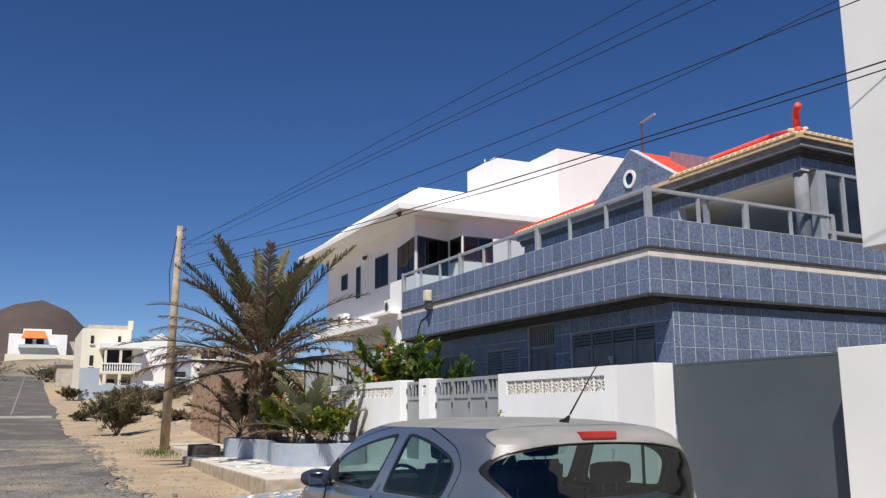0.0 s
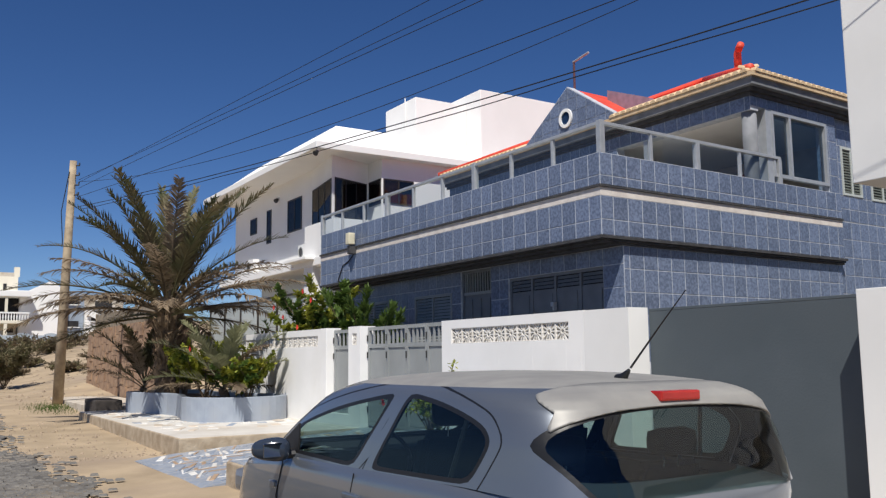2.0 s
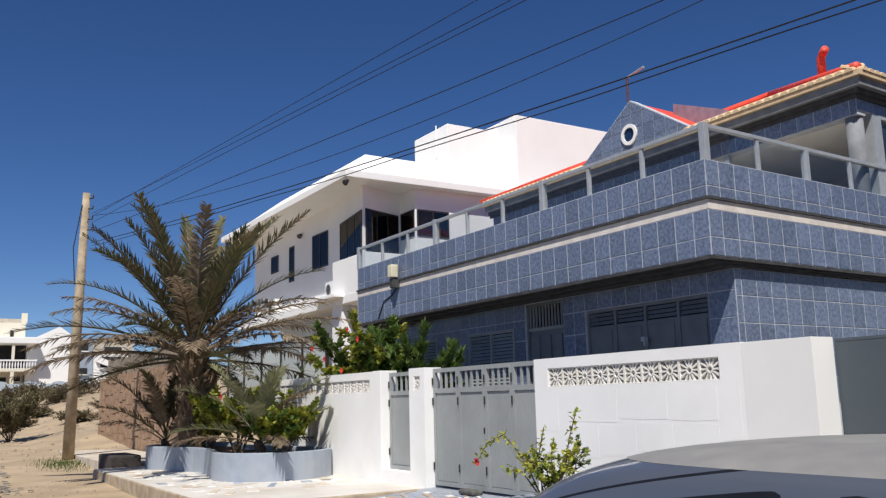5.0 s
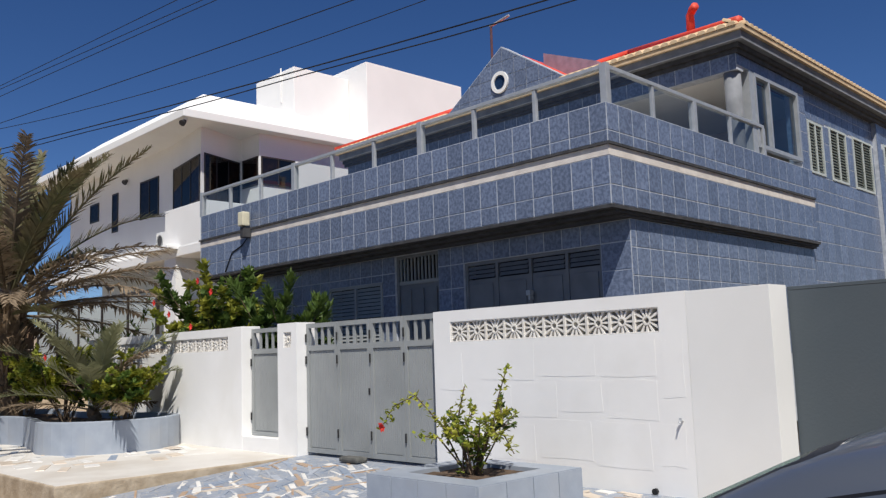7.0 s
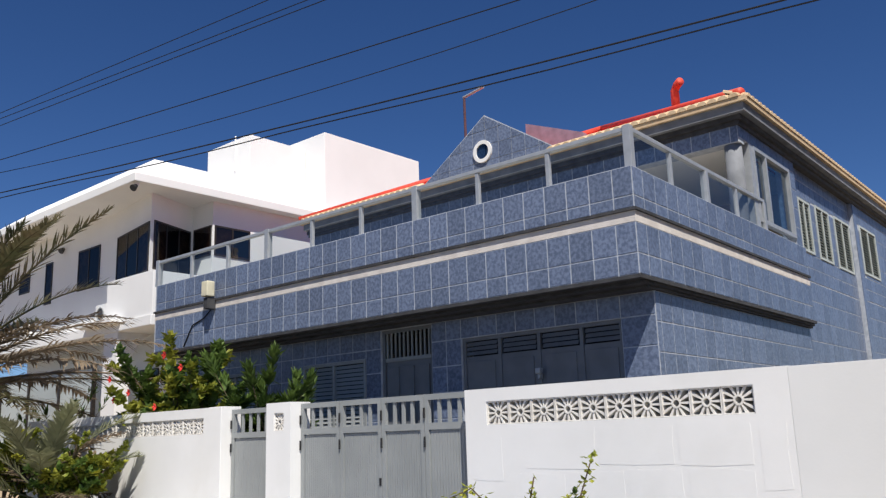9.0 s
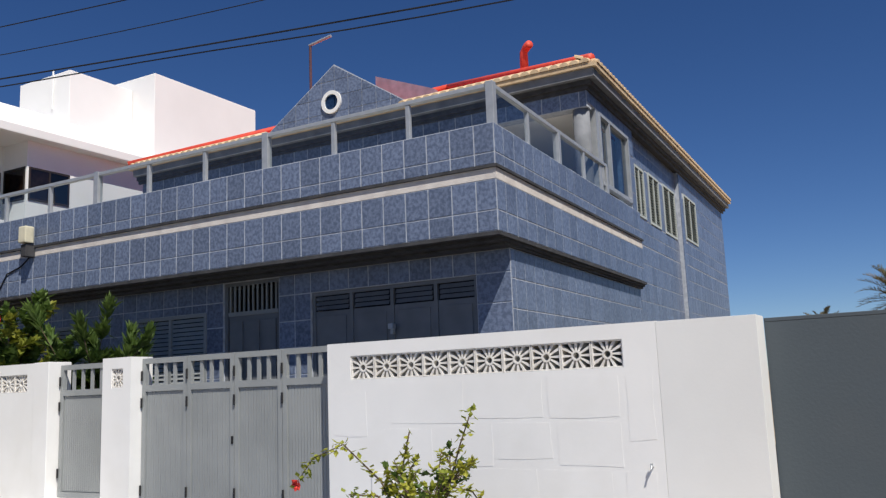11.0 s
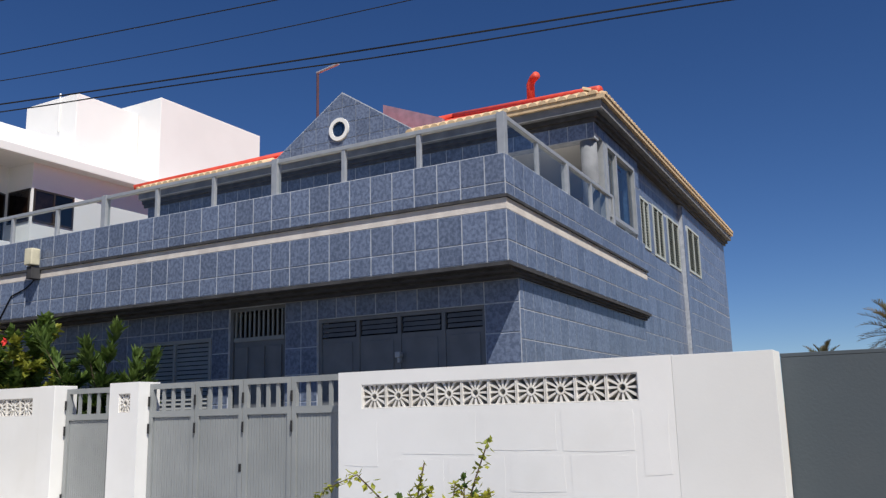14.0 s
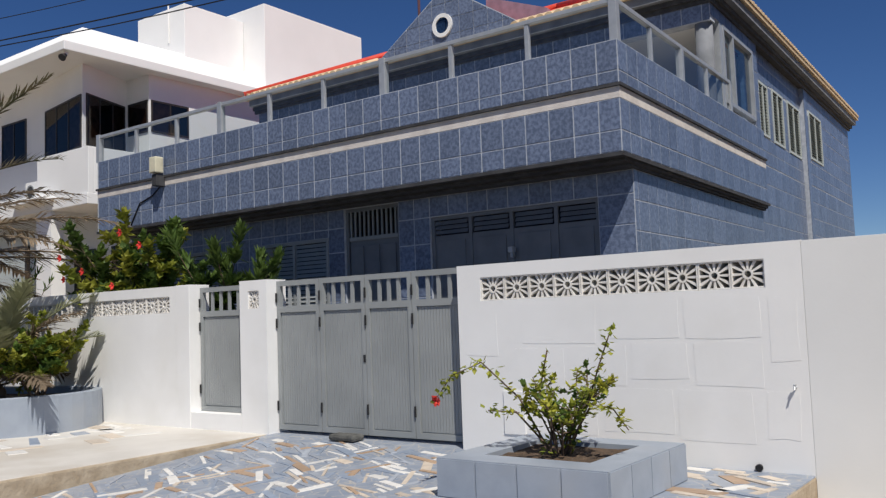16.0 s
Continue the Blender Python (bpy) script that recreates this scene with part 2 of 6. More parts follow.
m_road = mat("cobbled_road", (0.115, 0.107, 0.096), (0.07, 0.065, 0.058), scale=7, rough=0.9, bump=0.9, bump_scale=12, stain=(0.22, 0.18, 0.13), stain_scale=0.45)
bm = bmesh.new()
ys = [-40, -20, 0] + [4 + 0.5 * i for i in range(113)] + [64, 70, 80, 90, 100, 110, 130, 160, 200, 260, 340]


def road_edge(y):
    """The sand drifts over the road's side unevenly."""
    return 1.9 + 0.5 * noise.noise(Vector((y * 0.35, 1.0, 3.0))) + 0.22 * noise.noise(Vector((y * 1.3, 4.0, 3.0)))


a = [[bm.verts.new((x, y, rise(y) + 0.012)) for x in (-6.5, -3, 0, road_edge(y))] for y in ys]
for r, q in zip(a, a[1:]):
    for k in range(3):
        bm.faces.new((r[k], r[k + 1], q[k + 1], q[k]))
thing("road", bm, m_road, "grey cobbled road dusted with sand, climbing away", "road", kind="structure", smooth=True)

thing("centre_line", prism(bmesh.new(), [(-0.6, 58, rise(58) + 0.02), (-0.52, 58, rise(58) + 0.02), (0.23, 158, rise(158) + 0.02), (0.15, 158, rise(158) + 0.02)], (0, 0, 0.004)), mat("worn_road_paint", (0.30, 0.28, 0.26), (0.20, 0.185, 0.17), scale=3, rough=0.85), "thin worn pale line along the road", "road marking", kind="structure")
thing("speed_hump", prism(bmesh.new(), [(-6.4, 55.0, rise(55) + 0.016), (-6.4, 56.0, rise(56) + 0.07), (-6.4, 57.0, rise(57) + 0.016)], (8.0, 0, 0)), mat("worn_concrete_strip", (0.36, 0.33, 0.29), (0.24, 0.22, 0.19), scale=3, rough=0.9), "low pale concrete hump across the road", "speed hump", kind="structure")

# pavements before the house
thing("kerb", boxes((3.96, 15.40, -0.1, 7.19, 24.3, 0.294), bevel=0.02), M_KERB, "worn tan concrete kerb of the platform", "kerb", kind="structure")
thing("pavement_platform", boxes((3.985, 15.425, 0.2, 7.2, 24.28, 0.30), bevel=0.004), [M_PALE], "raised pale paved platform with a worn concrete edge", "pavement", kind="structure")
bm = bmesh.new()
prism(bm, [(7.2, 12.02, 0.30), (7.45, 12.02, 0.30), (7.45, 12.02, -0.2), (3.3, 12.02, -0.2), (3.3, 12.02, 0.0), (3.9, 12.02, 0.07)], (0, 3.4, 0))
m_bed = mat("mosaic_bed", (0.29, 0.325, 0.385), (0.22, 0.255, 0.315), scale=4, rough=0.5, bump=0.1)
vor, rmp, mixn = (m_bed.node_tree.nodes.new("ShaderNode" + k) for k in ("TexVoronoi", "Math", "Mix"))
mixn.data_type = "RGBA"
vor.feature, rmp.operation = "DISTANCE_TO_EDGE", "GREATER_THAN"
vor.inputs["Scale"].default_value, rmp.inputs[1].default_value = 7.0, 0.025
_l = m_bed.node_tree.links
_l.new(m_bed.node_tree.nodes["Geometry"].outputs["Position"], vor.inputs["Vector"])
_l.new(vor.outputs[0], rmp.inputs[0])
_l.new(rmp.outputs[0], mixn.inputs[0])
mixn.inputs[6].default_value = (0.42, 0.40, 0.37, 1)
_b = m_bed.node_tree.nodes["Principled BSDF"].inputs["Base Color"]
_l.new(_b.links[0].from_socket, mixn.inputs[7])
_l.new(mixn.outputs[2], _b)
thing("driveway", bm, m_bed, "sloping driveway paved with broken tiles", "driveway", kind="structure")
thing("kerb", boxes((3.60, 9.42, -0.1, 7.19, 12.01, 0.292), bevel=0.02), M_KERB, "worn tan concrete kerb of the pavement", "kerb", kind="structure")
thing("pavement", boxes((3.64, 9.425, 0.2, 7.2, 12.0, 0.30), bevel=0.004), m_bed, "raised pavement of broken marble and tile", "pavement", kind="structure")
thing("footpath", boxes((5.9, -8, -0.1, 7.4, 9.4, 0.10), bevel=0.01), M_CONC, "low concrete footpath along the wall", "pavement", kind="structure")

# cobbles of the nearer stretch of road
m_cobble = mat("cobble", (0.175, 0.165, 0.15), (0.10, 0.094, 0.087), scale=5, rough=0.85, bump=0.4, bump_scale=40, stain=(0.33, 0.265, 0.19), stain_scale=0.5)
cob = bmesh.new()
rc = random.Random(19)
for j in range(230):
    y = 8.0 + j * 0.135
    for i in range(48):
        x = 2.7 - i * 0.125 + 0.06 * (j % 2)
        edge = 0.55 * noise.noise(Vector((y * 0.35, 1.0, 3.0))) + 1.95
        if x > edge + rc.gauss(0, 0.32) or noise.noise(Vector((x * 0.5, y * 0.4, 8.0))) > 0.32:
            continue
        w, d, h = rc.uniform(0.045, 0.058), rc.uniform(0.048, 0.062), rc.uniform(0.012, 0.03)
        z, a = rise(y) + 0.008, rc.gauss(0, 0.12)
        c, s = math.cos(a), math.sin(a)
        lo = [cob.verts.new((x + p * c - q * s, y + p * s + q * c, z)) for p, q in ((-w, -d), (w, -d), (w, d), (-w, d))]
        hi = [cob.verts.new((x + 0.7 * (p * c - q * s), y + 0.7 * (p * s + q * c), z + h)) for p, q in ((-w, -d), (w, -d), (w, d), (-w, d))]
        cob.faces.new(hi)
        for k in range(4):
            cob.faces.new((lo[k], lo[(k + 1) % 4], hi[(k + 1) % 4], hi[k]))
thing("cobbles", cob, m_cobble, "worn grey cobblestones half covered by sand", "cobbles", kind="stuff")

# ---- boundary wall and gates ----
WX0, WX1 = 7.12, 7.43
m_vent = mat("vent_block", (0.78, 0.76, 0.72), (0.66, 0.63, 0.58), scale=9, rough=0.85)
fence = root("wall_boundary", (7.2, 12, 0.3), "white painted block boundary wall with pierced blocks", "wall", kind="structure")
bm = wall_with_holes(bmesh.new(), WX0, WX1, 9.42, 12.64, -0.1, 2.07, [(9.70, 1.72, 12.37, 1.945)])
part("wall", bm, M_WHITE, fence)
part("wall_end", boxes((WX0, 8.66, -0.1, WX1, 9.4185, 2.065), bevel=0.002), M_CREAM_WALL, fence, "smooth off-white end of the wall")
bm = wall_with_holes(bmesh.new(), WX0, WX1, 17.1, 22.6, 0.2, 2.10, [(17.23, 1.755, 22.19, 1.97)])
part("wall", bm, M_WHITE, fence)
part("gate_pier", boxes((WX0 - 0.004, 16.82, 0.2, WX1 + 0.004, 17.098, 2.105), bevel=0.008), M_WHITE, fence)
bm = wall_with_holes(bmesh.new(), WX0, WX1, 15.39, 15.86, 0.2, 2.095, [(15.52, 1.755, 15.71, 1.97)])
part("gate_pier", bm, M_WHITE, fence)
part("gate_step", boxes((WX0, 15.864, 0.2, WX1, 16.816, 0.50)), M_WHITE, fence)


def vent_mesh(w, h):
    """A pierced block: a frame, a ring and eight petals."""
    bm = bmesh.new()
    d0, d1 = -0.07, 0.20
    e = 0.011
    for r in ((d0, -w / 2, -h / 2, d1, -w / 2 + e, h / 2), (d0, w / 2 - e, -h / 2, d1, w / 2, h / 2), (d0, -w / 2 + e, -h / 2, d1, w / 2 - e, -h / 2 + e), (d0, -w / 2 + e, h / 2 - e, d1, w / 2 - e, h / 2)):
        box(bm, *r)
    for k in range(12):
        a = 2 * math.pi * k / 12
        c, s = math.cos(a), math.sin(a)
        stretch = min(w / 2 / max(abs(c), 1e-6), h / 2 / max(abs(s), 1e-6))
        p0, p1 = Vector((0, 0.035 * c, 0.035 * s)), Vector((0, stretch * c, stretch * s))
        n = Vector((0, -s, c))
        for t0, t1, w0, w1 in ((0, 0.5, 0.006, 0.010), (0.5, 1, 0.010, 0.012)):
            q0, q1 = p0.lerp(p1, t0), p0.lerp(p1, t1)
            prism(bm, [q0 + n * w0 + Vector((d0 + .01, 0, 0)), q1 + n * w1 + Vector((d0 + .01, 0, 0)), q1 - n * w1 + Vector((d0 + .01, 0, 0)), q0 - n * w0 + Vector((d0 + .01, 0, 0))], (d1 - d0 - .02, 0, 0))
    for k in range(12):
        a0, a1 = 2 * math.pi * k / 12, 2 * math.pi * (k + 1) / 12
        prism(bm, [(d0 + .006, r * math.cos(a), r * math.sin(a)) for r, a in ((0.027, a0), (0.045, a0), (0.045, a1), (0.027, a1))], (d1 - d0 - .012, 0, 0))
    return mesh_of("vent_block", bm, m_vent)


vent = vent_mesh(0.263, 0.222)
for k in range(10):
    child("vent_block", vent, fence).matrix_basis = Matrix.Translation((7.20, 9.70 + 0.267 * (k + 0.5), 1.8325))
vent2 = vent_mesh(0.257, 0.212)
for k in range(19):
    child("vent_block", vent2, fence).matrix_basis = Matrix.Translation((7.20, 17.23 + 0.2612 * (k + 0.5), 1.8625))
child("vent_block", vent_mesh(0.187, 0.212), fence).matrix_basis = Matrix.Translation((7.20, 15.615, 1.8625))
rp = random.Random(6)
for y0, z0, w, h in ((9.75, 1.33, 0.62, 0.33), (10.42, 1.34, 0.7, 0.31), (11.17, 1.30, 0.75, 0.37), (9.75, 0.95, 0.55, 0.35), (10.35, 1.0, 0.5, 0.3), (10.9, 0.93, 0.55, 0.35), (11.5, 0.9, 0.5, 0.36), (9.5, 0.55, 0.24, 0.36), (9.85, 0.5, 0.6, 0.41), (10.5, 0.55, 0.62, 0.36), (11.2, 0.5, 0.55, 0.36), (9.48, 1.15, 0.2, 0.5), (12.2, 1.2, 0.35, 0.4)):
    patch = bmesh.new()
    pts = [(WX0 - 0.0005, y0 + dy * w + rp.uniform(-.01, .01), z0 + dz * h + rp.uniform(-.01, .01)) for dy, dz in ((0, 0), (0.5, 0), (1, 0), (1, 0.5), (1, 1), (0.5, 1), (0, 1), (0, 0.5))]
    prism(patch, pts, (-0.0013, 0, 0))
    part("plaster_patch", patch, M_WHITE, fence)
part("access_hatch", boxes((WX0 - 0.012, 11.92, 0.47, WX0 - 0.001, 12.15, 0.87), bevel=0.004), M_WHITE, fence, "small white metal access hatch")
bm = tube(bmesh.new(), [(7.12, 9.52, 0.95), (7.07, 9.52, 0.955), (7.06, 9.52, 0.935)], 0.008)
box(bm, 7.072, 9.51, 0.964, 7.092, 9.53, 0.976)
part("tap", bm, M_ALU, fence, "small metal water tap")
bm = tube(bmesh.new(), [(7.13, 9.83, 0.33), (7.09, 9.83, 0.33)], 0.028, 10)
part("drain_pipe", bm, M_WIRE, fence, "black drain pipe end")


def gate_leaf(bm_frame, panels, y0, y1, z0, z1, x=7.30, arched=True):
    """One leaf: frame, ribbed panel below, bars above."""
    zr = z1 - 0.37
    f = 0.055
    for r in ((x - .025, y0, z0, x + .025, y0 + f, z1), (x - .025, y1 - f, z0, x + .025, y1, z1), (x - .025, y0 + f, z0, x + .025, y1 - f, z0 + 0.06), (x - .025, y0 + f, zr, x + .025, y1 - f, zr + 0.07), (x - .025, y0 + f, z1 - 0.06, x + .025, y1 - f, z1)):
        box(bm_frame, *r)
    n = max(2, round((y1 - y0 - 2 * f) / 0.15))
    step = (y1 - y0 - 2 * f) / n
    for k in range(1, n):
        box(bm_frame, x - .012, y0 + f + k * step - .02, zr + .07, x + .012, y0 + f + k * step + .02, z1 - .06)
    # panel with upright ribs
    a, b = y0 + f + 0.012, y1 - f - 0.012
    m = int((b - a) / 0.036)
    w = (b - a) / m
    for k in range(m):
        box(panels, x - .008, a + k * w, z0 + .072, x - .0032, a + (k + 1) * w - 0.004, zr - .012)
    box(panels, x - .003, a - .01, z0 + .062, x + .0075, b + .01, zr - .002)


def gate(name, edges, z0, z1, label):
    g = root(name, (7.3, edges[0], z0), label, "gate")
    for y0, y1 in zip(edges, edges[1:]):
        fr, pa = bmesh.new(), bmesh.new()
        gate_leaf(fr, pa, y0 + 0.004, y1 - 0.004, z0, z1)
        leaf = part("leaf_frame", fr, M_GREY, g)
        part("panel", pa, M_GREY, leaf)
        for z in (z0 + 0.22, z1 - 0.25, z1 - 0.55):
            part("hinge", tube(bmesh.new(), [(7.262, y1 - 0.01, z), (7.262, y1 - 0.01, z + 0.11)], 0.011), M_WIRE, leaf, "black steel hinge")
    return g


g = gate("driveway_gate", [12.66, 13.34, 13.99, 14.68, 15.385], 0.34, 2.07, "grey steel folding driveway gate with ribbed panels, shut")
part("lock", boxes((7.268, 14.0, 1.12, 7.276, 14.03, 1.2)), M_WIRE, g, "black lock plate")
gate("pedestrian_gate", [15.87, 16.81], 0.505, 2.06, "grey steel pedestrian gate, shut, beside a white pier")
thing("door_stone", boxes((7.02, 13.98, 0.30, 7.2, 14.35, 0.37), bevel=0.03), mat("dark_stone", (0.13, 0.13, 0.12), (0.07, 0.07, 0.065), scale=8, rough=0.9, bump=0.6), "dark flat stone lying before the gate", "stone")

# grey gate in the gap and the next neighbour's wall
sg = root("sliding_gate", (7.47, 7.3, 0.02), "plain dark grey sheet-metal sliding gate, shut", "gate")
part("sheet", boxes((7.45, 5.9, 0.02, 7.49, 8.66, 2.02)), M_GREY_WALL, sg)
part("top_rail", boxes((7.448, 5.9, 2.022, 7.51, 8.66, 2.052), bevel=0.004), M_GREY_WALL, sg)
part("bottom_rail", boxes((7.444, 5.9, 0.02, 7.449, 8.66, 0.12)), M_GREY_WALL, sg)
thing("wall_neighbour", boxes((7.12, -10, -0.1, 7.44, 5.90, 2.07), bevel=0.006), M_CREAM_WALL, "smooth white garden wall of the neighbouring house", "wall", kind="structure")
nb = root("neighbour_house", (12, 0, 0), "plain white house with a projecting upper storey", "house")
part("upper_storey", boxes((9.3, -5, 3.45, 18, 7.2, 9.6), bevel=0.01), M_CREAM_WALL, nb)
part("ground_storey", boxes((10.3, -5, 0.0, 17.9, 6.2, 3.446)), M_WHITE_HOUSE, nb)

# unseen dark slab, added so less sunlight bounces onto the shaded house front
thing("courtyard", boxes((7.44, 8.7, 0.1, 10.57, 24.2, 0.31)), mat("bounce_cut_grey", (0.16, 0.17, 0.19), (0.11, 0.12, 0.135), scale=3, rough=0.6), "grey tiled courtyard between the wall and the house", "courtyard", kind="structure")

# ---- blue house ----
house = root("blue_house", (18, 17.5, 0.3), "two-storey house clad in mottled blue tiles with a red roof", "house")
FX, FY = 9.96, 12.1            # front and side faces of the terrace
YL = 23.45                     # far end of the front
gf = bmesh.new()
wall_with_holes(gf, 10.58, 10.88, 12.22, 23.2, 0.2, 3.40, [(12.74, 0.3, 15.54, 3.09), (16.15, 0.3, 17.3, 3.39), (17.66, 1.2, 19.3, 2.95), (20.6, 1.2, 22.2, 2.95)])
ground_wall = part("ground_wall", gf, M_GROUT, house, "blue tiled ground-floor wall", skew=True)
side_wall = part("side_wall", boxes((10.884, 12.22, 0.2, 17.26, 12.5, 3.40)), M_GROUT, house, skew=True)
# a solid block: its near-black colour replaces the shade of a real room
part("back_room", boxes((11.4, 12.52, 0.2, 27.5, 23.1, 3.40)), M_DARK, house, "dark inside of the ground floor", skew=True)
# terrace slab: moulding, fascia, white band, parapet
# the near-black colour deepens the shade under the slab
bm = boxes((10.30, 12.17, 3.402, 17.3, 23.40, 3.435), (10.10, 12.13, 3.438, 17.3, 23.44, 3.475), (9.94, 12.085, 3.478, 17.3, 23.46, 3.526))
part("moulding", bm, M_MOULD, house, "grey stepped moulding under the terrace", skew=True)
fascia = part("fascia", boxes((FX, FY, 3.53, FX + 0.25, YL, 4.20), (FX + 0.254, FY, 3.53, 17.2, FY + 0.25, 4.20)), M_GROUT, house, skew=True)
part("white_band", boxes((FX - 0.004, FY - 0.004, 4.203, FX + 0.25, YL, 4.345), (FX + 0.254, FY - 0.004, 4.203, 17.2, FY + 0.25, 4.345)), M_BAND, house, "pale painted band", skew=True)
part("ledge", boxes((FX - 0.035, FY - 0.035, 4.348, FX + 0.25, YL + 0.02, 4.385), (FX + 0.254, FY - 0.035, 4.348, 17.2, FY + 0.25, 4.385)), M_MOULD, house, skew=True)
parapet = part("parapet", boxes((FX, FY, 4.388, FX + 0.2, YL, 4.94), (FX + 0.204, FY, 4.388, 17.2, FY + 0.2, 4.94)), M_GROUT, house, skew=True)
part("terrace_floor", boxes((FX + 0.21, FY + 0.21, 4.1, 17.2, YL, 4.385)), M_CONC, house, skew=True)

# upper storey
UX, UY = 14.28, 12.16
up = wall_with_holes(bmesh.new(), UX, UX + 0.25, UY + 0.0, 23.3, 4.385, 6.95, [(UY, 4.9, 15.95, 6.375), (19.6, 4.9, 22.4, 6.22)])
upper_front = part("upper_front_wall", up, M_GROUT, house, skew=True)
RECESS, R0, R1 = 0.10, 17.25, 21.55      # the side wall steps back between the window bay and the pilaster
SW = [(17.57, 4.98, 18.35, 6.07), (18.74, 4.96, 19.72, 6.12), (20.15, 4.95, 21.4, 6.14), (21.98, 5.04, 23.5, 6.22)]


def side_band(name, z0, z1, x0, holes):
    """The side wall between two heights, in its three planes."""
    out = []
    for a, b, d in ((x0, R0, 0.0), (R0, R1, RECESS), (R1, 27.8, 0.0)):
        if b > a:
            mine = [h for h in holes if a <= h[0] and h[2] <= b]
            out.append(part(name, turned(wall_with_holes(bmesh.new(), UY + d, UY + d + 0.25, a, b - 0.002, z0, z1, mine), True), M_GROUT, house, skew=True))
    return out


upper_sides = side_band("upper_side_wall", 4.385, 6.95, UX + 0.254, [(UX + 0.254, 4.95, 16.9, 6.46)] + SW)
lower_sides = side_band("lower_side_wall", 0.2, 4.381, 17.26, [(18.2, 1.3, 20.6, 2.3), (22, 1.3, 23.6, 2.3)])
part("pilaster", boxes((21.552, UY - 0.014, 0.2, 21.80, UY - 0.002, 6.68)), M_TILE, house, skew=True)
part("inside_ceiling", boxes((UX + 0.26, UY + 0.40, 6.48, 20, 23.2, 6.55)), M_WHITE, house, "white ceiling inside", skew=True)
part("inside_partition", boxes((18.6, UY + 0.40, 4.39, 18.7, 23.2, 6.47)), mat("inner_wall", (0.55, 0.48, 0.40), scale=2), house, skew=True)
# the same near-black fill, for the unlit rooms upstairs
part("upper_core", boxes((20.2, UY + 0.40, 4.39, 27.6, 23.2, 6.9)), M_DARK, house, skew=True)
part("corner_column", tube(bmesh.new(), [(UX + 0.17, UY + 0.17, 4.39), (UX + 0.17, UY + 0.17, 6.374)], 0.15, 24), M_CORNICE, house, "round tiled corner column", skew=True, smooth=True)
# cornice and roof
EZ = 7.08
# cornice steps: the shade below the frieze is put into their near-black colour
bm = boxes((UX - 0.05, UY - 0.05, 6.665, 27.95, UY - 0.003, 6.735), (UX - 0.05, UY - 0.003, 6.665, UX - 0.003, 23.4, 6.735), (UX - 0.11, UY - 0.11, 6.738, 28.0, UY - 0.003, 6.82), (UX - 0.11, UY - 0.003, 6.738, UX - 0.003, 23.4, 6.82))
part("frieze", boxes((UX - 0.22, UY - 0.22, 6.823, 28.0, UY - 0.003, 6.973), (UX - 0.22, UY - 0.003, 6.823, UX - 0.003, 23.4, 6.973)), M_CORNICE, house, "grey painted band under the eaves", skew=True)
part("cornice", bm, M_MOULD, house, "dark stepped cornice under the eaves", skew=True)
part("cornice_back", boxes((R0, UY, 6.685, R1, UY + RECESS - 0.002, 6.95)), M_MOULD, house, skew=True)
RP = 0.42
RX0, RX1, RY0, RY1 = UX - 0.28, 28.1, UY - 0.28, 23.5
half = (RY1 - RY0) / 2
zr = EZ + RP * half
roof = bmesh.new()
c = [(RX0, RY0, EZ), (RX1, RY0, EZ), (RX1, RY1, EZ), (RX0, RY1, EZ), (RX0 + half, RY0 + half, zr), (RX1 - half, RY0 + half, zr)]
vt = [roof.verts.new(p) for p in c]
vb = [roof.verts.new((p[0], p[1], 6.975)) for p in c[:4]]
for f in ((0, 1, 5, 4), (1, 2, 5), (2, 3, 4, 5), (3, 0, 4)):
    roof.faces.new([vt[i] for i in f])
for i in range(4):
    roof.faces.new((vb[i], vb[(i + 1) % 4], vt[(i + 1) % 4], vt[i]))
roof.faces.new(vb[::-1])
for v in roof.verts:           # the painted field begins a little behind the eave tiles
    v.co.x = min(max(v.co.x, RX0 + 0.22), RX1 - 0.22)
    v.co.y = min(max(v.co.y, RY0 + 0.22), RY1 - 0.22)
for v in vt[:4]:
    v.co.z += 0.22 * RP
part("eave_board", boxes((RX0, RY0, 6.975, RX1, RY0 + 0.24, 7.06), (RX0, RY0 + 0.244, 6.975, RX0 + 0.24, RY1, 7.06)), M_EAVE, house, "ochre eave board", skew=True)
part("roof", roof, M_RED, house, "low red painted hipped roof", skew=True)


def eave_tiles(a, b, step=0.19):
    """Round tile ends along an eave."""
    a, b = Vector(a), Vector(b)
    n = round((b - a).length / step)
    bm = bmesh.new()
    way = (b - a).normalized()
    out = Vector((way.y, -way.x, 0))
    for k in range(n):
        p = a.lerp(b, (k + 0.5) / n)
        pts = [(p + way * (step * 0.48 * math.cos(t)) + Vector((0, 0, 0.075 * math.sin(t)))) for t in [math.pi * j / 6 for j in range(7)]]
        inn = -out * 0.42
        prism(bm, pts, inn + Vector((0, 0, 0.42 * RP)))
    return bm


part("eave_tiles", eave_tiles((RX0 + 0.1, RY0 - 0.02, EZ - 0.02), (RX1, RY0 - 0.02, EZ - 0.02)), M_EAVE, house, "ochre round eave tiles", skew=True)
bm = eave_tiles((RX0 - 0.02, 15.9, EZ - 0.02), (RX0 - 0.02, RY0 + 0.1, EZ - 0.02))
part("eave_tiles", bm, M_EAVE, house, "ochre round eave tiles", skew=True)
part("eave_tiles", eave_tiles((RX0 - 0.02, RY1, EZ - 0.02), (RX0 - 0.02, 19.5, EZ - 0.02)), M_EAVE, house, "ochre round eave tiles", skew=True)
